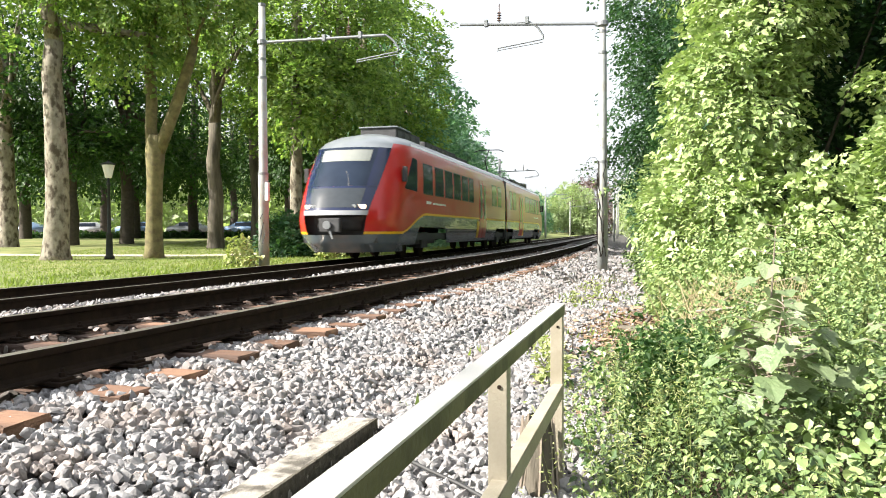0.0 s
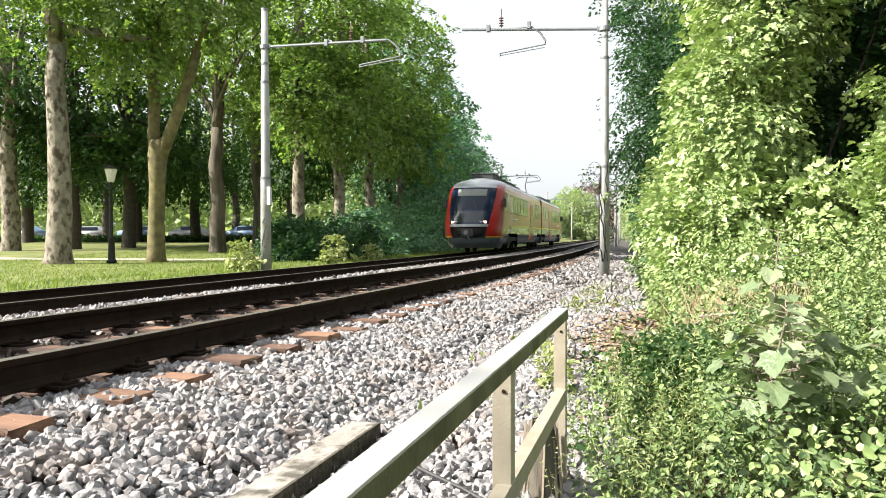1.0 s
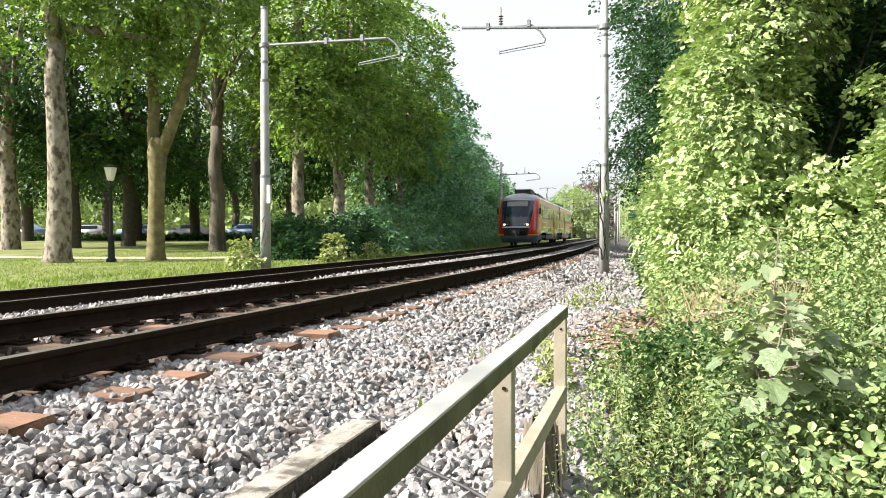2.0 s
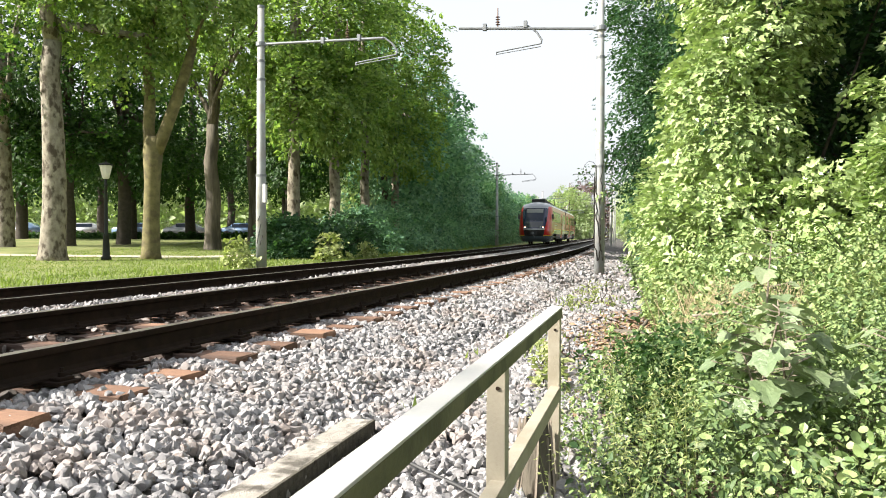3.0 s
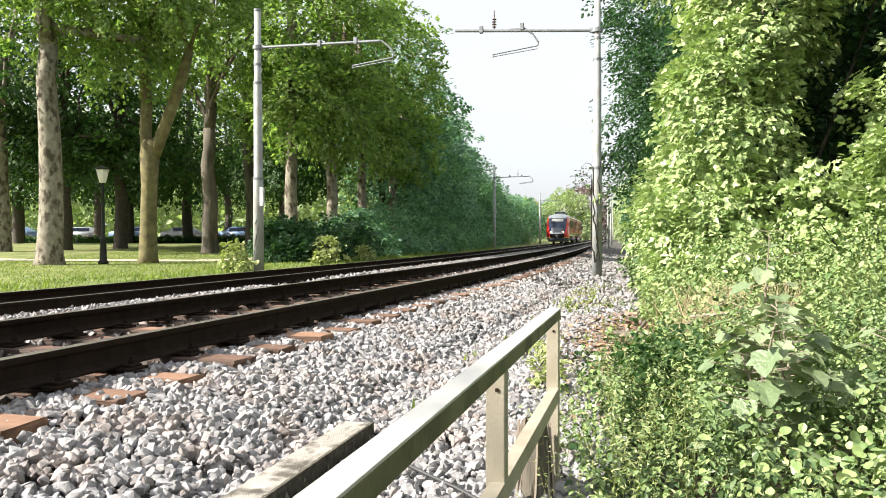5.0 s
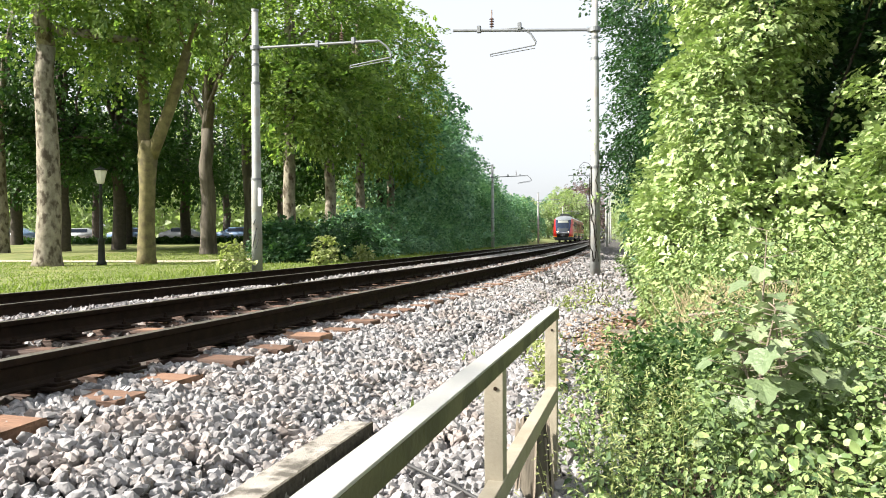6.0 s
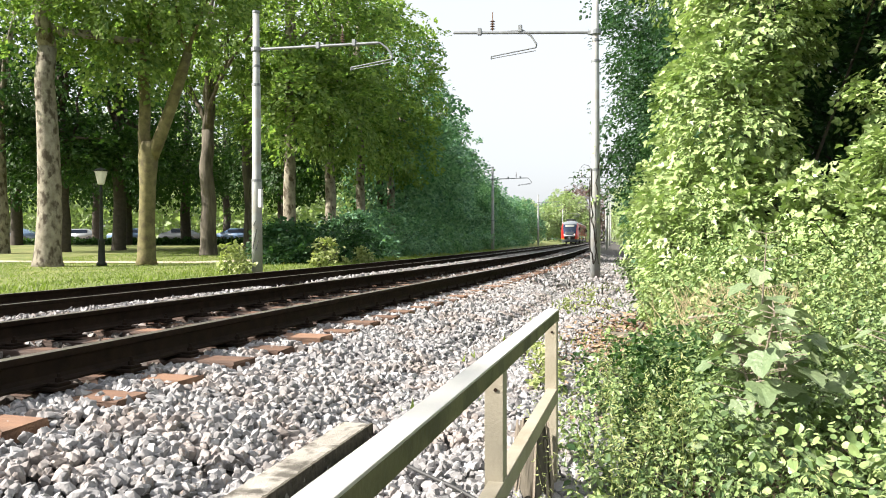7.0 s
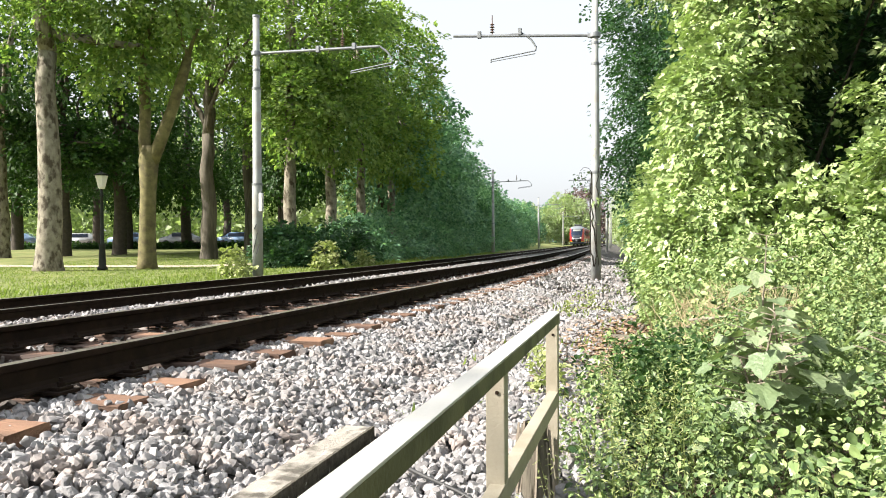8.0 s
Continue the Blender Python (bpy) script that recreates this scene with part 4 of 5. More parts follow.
def herb_patch(name, label, region, plants, top, tall, leaf, material, template=LEAF_4, seed=1, droop=0.2, width=0.11, each=20):
    """Low plants: upright stems with whorls of leaves, wider below, under a lumpy top surface top(x, y)."""
    g = np.random.default_rng(seed)
    px, py = g.uniform(region[0], region[1], plants), g.uniform(region[2], region[3], plants)
    pts, out, stems = [], [], []
    nodes = max(each // 4, 3)
    node = np.repeat(np.arange(nodes), 4)
    for x, y in zip(px, py):
        hgt = top(x, y)
        if hgt is None or (y < 4.5 and noise.noise((x * 3.0, y * 3.0, 40)) < -0.10):
            continue
        floor = ground_height(x, y)
        hgt += g.normal(0.02, 0.11)
        lean = g.normal(0, 0.14, 2)
        s = (node + g.uniform(0, 0.5, len(node))) / nodes
        a = g.uniform(0, 6.28) + node * 0.8 + np.tile(np.arange(4), nodes) * 1.571 + g.normal(0, 0.25, len(node))
        r = width * (0.15 + 0.85 * s) * g.uniform(0.2, 0.9, len(node))
        z = hgt - tall * s
        ok = (z > floor + 0.02) & (g.random(len(node)) < 0.85)
        p = np.stack([x + r * np.cos(a) + lean[0] * (1 - s), y + r * np.sin(a) + lean[1] * (1 - s), z], 1)
        d = np.stack([np.cos(a), np.sin(a), 0.1 - 0.2 * s], 1)
        face = np.stack([0.45 * np.cos(a), 0.45 * np.sin(a), 0.8 + 0 * a], 1)
        pts.append(p[ok])
        out.append(np.stack([face, d], 1)[ok])
        q = g.uniform(0, 3.14)
        w = np.array((math.cos(q), math.sin(q), 0)) * 0.004
        foot, tip = np.array((x, y, floor)), np.array((x + lean[0], y + lean[1], max(hgt, floor + 0.05)))
        stems += [foot - w, foot + w, tip]
    p, o = np.concatenate(pts), np.concatenate(out)
    ob = leaf_thing(name, label, "undergrowth", p, o, leaf, template, material, "", "stuff", None, None, droop)
    stems = np.array(stems) - np.array(ob.matrix_world.translation)
    part("stems", raw_mesh("stems", stems, np.arange(len(stems)).reshape(-1, 3), material), material, ob)
    return ob


def maple_sapling(x, y, h, n, label, seed, size=0.16):
    """A young maple: a thin stem with opposite pairs of broad lobed leaves on stalks."""
    g = np.random.default_rng(seed)
    z = ground_height(x, y)
    ob = thing("maple_sapling", pose(x, y, z), label, "sapling", "maple saplings")
    bm = bmesh.new()
    lean = g.normal(0, 0.10, 2)
    tube(bm, [(lean[0] * s * s, lean[1] * s * s, h * s) for s in (0, 0.25, 0.5, 0.75, 1)], [0.012, 0.010, 0.008, 0.006, 0.003], 6)
    part("stem", bm, TWIG, ob)
    proto = raw_mesh("leaf", LEAF_5[0], LEAF_5[1], LEAF_MAPLE)
    for i in range(n):
        s = 0.25 + 0.75 * (i // 2 + 1) / (n / 2)
        s = min(s, 1.0)
        a = (i // 2) * 1.57 + (i % 2) * math.pi + g.normal(0, 0.3)
        base = Vector((lean[0] * s * s, lean[1] * s * s, h * s))
        d = Vector((math.cos(a), math.sin(a), 0.25))
        reach = (0.16 if s < 0.9 else 0.06) * g.uniform(0.7, 1.3)
        end = base + d * reach
        lf = part("leaf", proto, LEAF_MAPLE, ob)
        k = 0.88 * size * g.uniform(0.55, 1.25) * (1.0 if s < 0.85 else 0.75)
        lf.matrix_parent_inverse = Matrix.Identity(4)
        tilt = Matrix.Rotation(a - math.pi / 2, 4, "Z") @ Matrix.Rotation(radians(g.uniform(-46, -4)), 4, "X") @ Matrix.Rotation(radians(g.normal(0, 18)), 4, "Y")
        lf.matrix_basis = Matrix.Translation(end) @ tilt @ Matrix.Diagonal((k, k, k, 1))
        bm = bmesh.new()
        tube(bm, [base, end, end + d * 0.02], 0.003, 4, False)
        part("leaf_stalk", bm, TWIG, ob)
    return ob


# ---- the place ----
build_ground()
bed = build_ballast()
build_track(*TRACKS[0], "straight railway track on dark wooden sleepers", True)
build_track(*TRACKS[1], "second railway track beside the park", False)
build_fence()

m1 = mast(-8.55, 17.8, -0.42, 7.95, 3.95, 6.37, "round grey-painted catenary mast beside the park grass", rise=-0.08)
arm_gear(m1, 1, 3.95, 6.73, 4.35)
bm = bmesh.new()
box(bm, 0.13, -0.14, 2.0, 0.22, -0.02, 2.55, 0.01)
part("number_plate", bm, WHITE, m1, "small pale plate")
for k, (a, z0, z1) in enumerate(((-1.9, 0.75, 1.15), (-1.6, 0.95, 1.35), (-1.3, 0.7, 1.0), (-1.75, 1.45, 1.6))):
    bm = bmesh.new()
    tube(bm, [(0.162 * math.cos(a + 0.12 * q), 0.162 * math.sin(a + 0.12 * q), z0 + (z1 - z0) * q / 4) for q in range(5)], 0.012, 4)
    part("paint_bar", bm, INK, m1)
m2 = mast(1.555, 18.0, -0.36, 8.0, 3.95, 6.18, "grey catenary mast overgrown by ivy in the ballast", -1, 0.28, 0.84)
arm_gear(m2, -1, 3.95, 6.76, -1.62)
for i in range(3):
    bm = bmesh.new()
    turn = 4.3 + 0.5 * i + np.clip(np.cumsum(RNG.normal(0, 0.24, 26)), -0.8, 0.8)
    tube(bm, [(0.148 * math.cos(q), 0.148 * math.sin(q), 0.3 + (0.09 + 0.012 * i) * k) for k, q in enumerate(turn)], 0.015 - 0.003 * i, 5)
    part("ivy_stem", bm, IVY, m2)
p, o = crown_points([(0, 0, 2.4, 0.2, 0.2, 1.5), (0.3, -0.1, 2.1, 0.3, 0.2, 0.25)], 130, 26, 0.16)
part("ivy_leaves", leaves("ivy_leaves", p, o, 0.085 * (0.7 + 0.6 * RNG.random(130)), LEAF_4, LEAF_HERB), LEAF_HERB, m2)
p, o = crown_points([(-0.42, 0, 2.6, 0.18, 0.1, 0.32)], 46, 7, 0.2)
bm = bmesh.new()
tube(bm, [(-0.10, -0.10, 2.85), (-0.18, -0.08, 2.95), (-0.30, -0.06, 2.98), (-0.41, -0.03, 2.88), (-0.48, 0, 2.62)], [0.008, 0.007, 0.006, 0.005, 0.003], 5)
part("ivy_stem", bm, IVY, m2)
part("ivy_leaves", leaves("ivy_leaves", p, o, 0.08 * (0.7 + 0.6 * RNG.random(46)), LEAF_4, LEAF_DARK, 0.8), LEAF_DARK, m2)
for side, y in ((0, 68), (0, 115), (0, 172), (1, 69), (1, 104), (1, 145)):
    if side == 0:
        mm = mast((-9.5 if y < 100 else -9.8) + track_bend(y), y, -0.42, 7.9, 3.4, 6.3, "distant grey catenary mast beside the trees")
        arm_gear(mm, 1, 3.4, 6.8, 3.7)
    else:
        mm = mast(1.1 + track_bend(y), y, -0.4, 7.9, 3.4, 6.3, "distant grey catenary mast on the bend", -1, thick=0.75)
        arm_gear(mm, -1, 3.4, 6.75, -1.4)

street_lamp(-17.9, 22.2, -0.42)
street_lamp(-26.0, 62.0, -0.42)

# park trees
P = -0.45
plane = "tall plane tree with pale flaking mottled bark"
dark = "dark-barked chestnut tree in the shaded park"
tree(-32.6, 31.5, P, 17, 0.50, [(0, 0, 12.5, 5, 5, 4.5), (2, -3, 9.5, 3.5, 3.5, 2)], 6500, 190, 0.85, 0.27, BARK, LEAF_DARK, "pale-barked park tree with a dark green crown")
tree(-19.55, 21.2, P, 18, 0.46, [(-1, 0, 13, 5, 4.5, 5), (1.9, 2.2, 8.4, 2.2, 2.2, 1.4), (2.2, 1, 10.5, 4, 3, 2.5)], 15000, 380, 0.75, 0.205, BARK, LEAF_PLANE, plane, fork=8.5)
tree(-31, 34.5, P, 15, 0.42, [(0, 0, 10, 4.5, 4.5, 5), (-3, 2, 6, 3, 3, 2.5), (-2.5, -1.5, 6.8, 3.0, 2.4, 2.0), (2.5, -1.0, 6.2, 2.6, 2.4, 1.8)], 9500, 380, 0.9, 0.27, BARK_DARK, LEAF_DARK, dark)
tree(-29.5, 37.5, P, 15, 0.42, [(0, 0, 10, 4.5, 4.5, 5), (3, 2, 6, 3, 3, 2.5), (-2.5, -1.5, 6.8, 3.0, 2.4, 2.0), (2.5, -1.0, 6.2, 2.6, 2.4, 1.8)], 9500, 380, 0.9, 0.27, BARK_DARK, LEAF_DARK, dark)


def forked_tree(x, y, z):
    ob = thing("tree", pose(x, y, z), "forked plane tree with mossy trunk and lopped limbs", "tree", "park trees")
    bm = bmesh.new()
    tube(bm, [(0, 0, -0.15), (0, 0, 0.3), (0.02, 0, 1.5), (0.08, 0, 3.2), (0.12, 0, 4.5), (0.16, 0, 5.1)], [0.48, 0.38, 0.33, 0.32, 0.40, 0.30], 16)
    tube(bm, [(0.0, 0, 4.4), (-0.08, 0, 5.4), (-0.02, 0, 6.6), (-0.10, 0, 7.8), (0.02, 0, 9.2)], [0.27, 0.24, 0.23, 0.21, 0.19], 14)
    tube(bm, [(0.2, 0, 4.3), (0.62, 0.1, 5.3), (1.12, 0.2, 6.6), (1.62, 0.2, 7.9), (1.9, 0.2, 8.7)], [0.28, 0.25, 0.23, 0.21, 0.18], 14)
    for a, b in (((-0.05, 0, 8.9), (-1.2, 0.4, 12)), ((0, 0, 9.1), (1.0, -0.5, 12.5)), ((1.85, 0.2, 8.5), (3.0, 0.4, 11.5)), ((1.9, 0.2, 8.6), (1.6, -0.6, 11.5))):
        limbs(bm, a, b, 0.09, 0.03, 4, 0.1)
    part("trunk", bm, BARK_MOSS, ob, smooth=True)
    n = 17000
    # the first mass lies above the view, added to shade the train
    p, o = crown_points([(3.0, -0.5, 15.2, 3.4, 3.4, 2.4), (-0.8, 0, 11.5, 2.6, 2.4, 2.4), (2.6, 0.2, 11.3, 2.8, 2.4, 2.4), (0.8, 1.4, 9.6, 2.0, 1.4, 0.8)], n, 300, 0.7)
    part("crown", leaves("crown", p, o, 0.20 * (0.7 + 0.6 * RNG.random(n)), LEAF_2, LEAF_PLANE), LEAF_PLANE, ob)


forked_tree(-17.2, 24.0, P)
tree(-20.4, 33.4, P, 17, 0.44, [(0, 0, 12.5, 4.2, 4.2, 3.6), (3.5, -2, 11.5, 3.5, 3, 2.2), (-3, 0, 12, 3, 3, 2.2)], 8500, 240, 0.8, 0.22, BARK_GREY, LEAF_PLANE, "tall plane tree with grey-brown fissured bark", fork=7.0, boughs=7)
tree(-22.6, 41.5, P, 17, 0.42, [(0, 0, 12, 4.2, 4.2, 4), (3, -2, 8.5, 3.5, 3, 2.5)], 7500, 200, 0.85, 0.24, BARK_GREY, LEAF_PLANE, "tall plane tree with grey-brown fissured bark", fork=8.0)
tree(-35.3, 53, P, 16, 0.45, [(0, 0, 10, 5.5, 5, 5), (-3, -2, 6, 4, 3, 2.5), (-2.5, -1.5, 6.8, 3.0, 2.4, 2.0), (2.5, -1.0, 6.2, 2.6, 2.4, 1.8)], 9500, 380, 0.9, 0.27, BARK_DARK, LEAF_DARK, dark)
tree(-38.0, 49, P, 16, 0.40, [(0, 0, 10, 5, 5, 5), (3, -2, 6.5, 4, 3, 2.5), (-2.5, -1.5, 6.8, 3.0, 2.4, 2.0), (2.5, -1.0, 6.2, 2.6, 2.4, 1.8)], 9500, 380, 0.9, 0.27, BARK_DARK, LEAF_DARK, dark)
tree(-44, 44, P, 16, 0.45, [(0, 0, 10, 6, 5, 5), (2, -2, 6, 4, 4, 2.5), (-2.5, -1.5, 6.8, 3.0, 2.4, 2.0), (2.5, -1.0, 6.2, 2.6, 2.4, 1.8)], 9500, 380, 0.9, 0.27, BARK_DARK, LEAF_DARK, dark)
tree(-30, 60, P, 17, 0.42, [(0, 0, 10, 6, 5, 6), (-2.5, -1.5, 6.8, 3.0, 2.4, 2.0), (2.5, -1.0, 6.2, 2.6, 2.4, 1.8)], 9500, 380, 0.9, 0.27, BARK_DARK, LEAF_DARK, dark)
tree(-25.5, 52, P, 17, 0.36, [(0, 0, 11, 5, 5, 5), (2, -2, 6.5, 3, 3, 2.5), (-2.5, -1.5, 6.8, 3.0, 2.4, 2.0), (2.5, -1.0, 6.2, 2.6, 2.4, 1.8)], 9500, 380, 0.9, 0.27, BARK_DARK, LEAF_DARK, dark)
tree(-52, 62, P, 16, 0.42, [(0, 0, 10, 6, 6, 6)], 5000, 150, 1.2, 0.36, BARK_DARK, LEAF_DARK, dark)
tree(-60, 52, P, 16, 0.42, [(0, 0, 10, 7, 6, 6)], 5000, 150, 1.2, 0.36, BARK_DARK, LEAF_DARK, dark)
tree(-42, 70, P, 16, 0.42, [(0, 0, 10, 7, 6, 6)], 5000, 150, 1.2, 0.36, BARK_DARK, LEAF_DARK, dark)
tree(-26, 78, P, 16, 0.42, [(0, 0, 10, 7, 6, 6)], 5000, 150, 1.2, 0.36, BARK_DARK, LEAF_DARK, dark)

# row of trees along the track, lower with distance
row = "leafy tree in the dense row along the track"
for x, y, h, r, w in ((-15.8, 34, 19, 0.36, 3.6), (-14.6, 36.5, 19, 0.33, 3.4), (-15.2, 42.5, 19, 0.32, 4.0), (-14.8, 47.0, 18, 0.30, 4.0)):
    tree(x, y, P, h, r, [(0, 0, h * 0.68, w, w, h * 0.28), (1.4, -1.6, h * 0.42, w * 0.75, w * 0.75, h * 0.15)], 9500, 260, 0.85, 0.25, BARK, LEAF_PLANE, "slender plane tree with pale trunk behind the shrubs", fork=h * 0.45, group="trees in the row")
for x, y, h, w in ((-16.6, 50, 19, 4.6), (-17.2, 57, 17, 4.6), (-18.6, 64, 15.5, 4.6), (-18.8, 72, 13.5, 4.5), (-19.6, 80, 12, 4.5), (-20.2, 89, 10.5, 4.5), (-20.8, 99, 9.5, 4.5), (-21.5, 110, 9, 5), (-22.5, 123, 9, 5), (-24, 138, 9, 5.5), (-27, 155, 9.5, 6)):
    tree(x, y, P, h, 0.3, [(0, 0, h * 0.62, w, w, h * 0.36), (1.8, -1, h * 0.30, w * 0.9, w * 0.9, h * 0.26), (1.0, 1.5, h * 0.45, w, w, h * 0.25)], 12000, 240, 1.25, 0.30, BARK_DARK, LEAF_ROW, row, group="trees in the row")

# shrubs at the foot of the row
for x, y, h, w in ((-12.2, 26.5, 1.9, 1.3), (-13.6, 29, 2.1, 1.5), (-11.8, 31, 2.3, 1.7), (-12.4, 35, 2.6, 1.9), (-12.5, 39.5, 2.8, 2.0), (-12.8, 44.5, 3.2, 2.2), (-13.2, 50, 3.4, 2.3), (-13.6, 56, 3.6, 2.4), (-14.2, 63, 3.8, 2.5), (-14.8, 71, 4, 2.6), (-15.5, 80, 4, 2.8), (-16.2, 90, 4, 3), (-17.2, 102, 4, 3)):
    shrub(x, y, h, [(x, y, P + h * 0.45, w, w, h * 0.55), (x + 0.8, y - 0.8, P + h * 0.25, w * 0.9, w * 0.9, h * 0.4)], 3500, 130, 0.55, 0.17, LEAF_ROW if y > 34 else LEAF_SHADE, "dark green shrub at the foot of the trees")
for x, y, h, n in ((-9.9, 25.6, 1.25, 900), (-9.2, 17.4, 0.95, 420), (-9.5, 28.5, 0.75, 400), (-8.9, 22.8, 0.55, 260)):
    shrub(x, y, h, [(x, y, P + h * 0.5, h * 0.42, h * 0.42, h * 0.5), (x + 0.35 * h, y, P + h * 0.3, h * 0.4, h * 0.35, h * 0.3)], n, 40, 0.25, 0.13, LEAF_PALE, "bright yellow-green sapling in the sunny verge")

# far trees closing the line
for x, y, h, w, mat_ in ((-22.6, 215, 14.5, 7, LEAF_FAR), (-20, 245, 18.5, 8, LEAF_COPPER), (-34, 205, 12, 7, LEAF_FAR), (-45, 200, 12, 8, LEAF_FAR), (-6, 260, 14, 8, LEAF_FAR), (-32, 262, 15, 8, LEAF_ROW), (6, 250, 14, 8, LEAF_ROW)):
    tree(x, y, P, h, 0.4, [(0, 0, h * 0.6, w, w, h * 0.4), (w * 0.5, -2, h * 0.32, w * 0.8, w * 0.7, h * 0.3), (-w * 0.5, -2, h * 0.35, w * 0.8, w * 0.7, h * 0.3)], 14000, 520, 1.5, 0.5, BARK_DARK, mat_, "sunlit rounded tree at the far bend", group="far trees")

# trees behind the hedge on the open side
# nearer trees take the shade-darkened leaves, farther ones the lightened leaves
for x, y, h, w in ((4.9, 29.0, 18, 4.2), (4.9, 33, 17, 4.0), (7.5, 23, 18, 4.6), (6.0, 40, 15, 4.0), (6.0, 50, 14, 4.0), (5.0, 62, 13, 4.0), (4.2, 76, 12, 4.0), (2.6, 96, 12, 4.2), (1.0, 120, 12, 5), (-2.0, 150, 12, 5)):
    tree(x, y, -0.7, h, 0.3, [(0, 0, h * 0.6, w, w, h * 0.4), (-0.8, -1, h * 0.3, w * 0.75, w * 0.8, h * 0.26)], 36000 if y < 35 else 14000, 700 if y < 35 else 420, 0.85, 0.14 if y < 35 else 0.22, BARK_DARK, LEAF_SHADE if y < 70 else LEAF_FAR, "tall leafy tree behind the hedge, darkened for shade" if y < 70 else "leafy tree beside the line, lightened for sun", group="trees behind the hedge")

# sunny hedge
hedge = "sunlit hedge maple with dense bright green leaves"
for x, y, h, blobs, n in (
    (5.0, 10.6, 6.0, [(4.22, 10.4, 2.6, 1.04, 1.4, 1.5), (4.4, 10.2, 1.0, 1.5, 1.5, 1.0), (4.72, 10.7, 4.4, 1.12, 1.4, 1.4), (4.7, 10.0, 0.3, 1.6, 1.4, 0.8)], 72000),
    (6.6, 9.6, 2.5, [(6.2, 9.0, 0.8, 1.4, 1.2, 0.9), (7.0, 8.8, 0.6, 1.2, 1.0, 0.7)], 13000),
    # overhang above the view, added to shade the gap behind
    (4.9, 11.4, 7.0, [(5.0, 10.8, 6.7, 2.6, 2.3, 1.5), (4.6, 12.6, 6.3, 1.8, 1.8, 1.5)], 20000),
    (7.8, 8.6, 2.5, [(7.2, 8.4, 0.9, 1.5, 1.2, 0.9), (6.6, 8.6, 1.7, 0.8, 0.9, 0.5)], 15000),
    (8.8, 12.6, 6.0, [(7.4, 9.2, 5.6, 1.4, 1.3, 0.8), (6.6, 10.0, 4.9, 1.1, 0.8, 0.6), (6.0, 10.4, 5.7, 1.1, 0.8, 0.6), (7.3, 9.6, 4.3, 0.7, 0.6, 0.35), (6.35, 10.0, 2.7, 0.4, 0.3, 0.5), (6.9, 10.0, 3.5, 0.4, 0.3, 0.3)], 20000),
    (3.9, 14.5, 4.0, [(3.8, 14.3, 0.9, 1.2, 1.8, 1.4), (4.4, 15.0, 2.3, 1.4, 1.6, 1.5)], 9000),
):
    shrub(x, y, h, blobs, int(n / 2.0), int(n / 60), 0.38, 0.098, LEAF_HEDGE, hedge, name="hedge_shrub", template=LEAF_LOBED, group="hedge shrubs", shell_part=0.72, droop=0.55)
# the gap's deep shade is partly in the darkened leaf colour
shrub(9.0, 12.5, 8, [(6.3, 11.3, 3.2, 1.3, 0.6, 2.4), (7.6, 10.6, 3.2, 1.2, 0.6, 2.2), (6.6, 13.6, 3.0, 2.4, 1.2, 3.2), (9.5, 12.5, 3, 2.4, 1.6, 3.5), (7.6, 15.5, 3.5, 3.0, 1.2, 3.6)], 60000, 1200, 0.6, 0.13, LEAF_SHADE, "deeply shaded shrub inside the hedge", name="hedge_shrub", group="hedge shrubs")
shrub(3.2, 21.5, 3.5, [(3.3, 21.5, 0.9, 1.1, 1.6, 1.4), (3.6, 24, 2.0, 1.2, 2, 1.8)], 5000, 140, 0.45, 0.14, LEAF_HEDGE, hedge, name="hedge_shrub", group="hedge shrubs")
shrub(2.6, 30, 3.5, [(2.9, 30, 0.9, 1.2, 2.4, 1.5), (3.0, 36, 1.4, 1.4, 2.6, 2.0)], 5000, 140, 0.5, 0.18, LEAF_ROW, hedge, name="hedge_shrub", group="hedge shrubs")


# unseen hedge and trees, added beside and behind the camera to cut sky fill
for y in (-14, -10.5, -7, -3.5, 0, 3.5):
    x = 8.6 + 0.5 * math.sin(y)
    shrub(x, y, 5.5, [(x, y, 2.0, 1.8, 2.2, 2.6), (x + 0.8, y + 1, 4.0, 1.7, 2.0, 1.8)], 2600, 90, 0.7, 0.24, LEAF_DARK, "unseen hedge shrub added beside the camera", name="hedge_shrub", group="hedge shrubs", template=LEAF_2)
# unseen trees, added only to close off sky and reflections
for x, y, h, n, blob in ((-14.5, -16, 18, 6000, (0, 0, 13, 4.2, 4.4, 4.6)),):
    tree(x, y, P, h, 0.40, [blob], n, 200, 0.9, 0.27, BARK, LEAF_PLANE, plane)
for x, y in ((-52, 10), (-44, -6), (-27, -16), (-34, -26)):
    tree(x, y, P, 13, 0.4, [(0, 0, 8.5, 4.5, 4.5, 4)], 3000, 110, 1.1, 0.42, BARK_DARK, LEAF_DARK, dark)
for x, y in ((-12, -40), (4, -46), (14, -36), (-2, -60), (20, -20)):
    tree(x, y, P, 14, 0.4, [(0, 0, 8, 5, 5, 5)], 3000, 110, 1.2, 0.45, BARK_DARK, LEAF_DARK, dark)


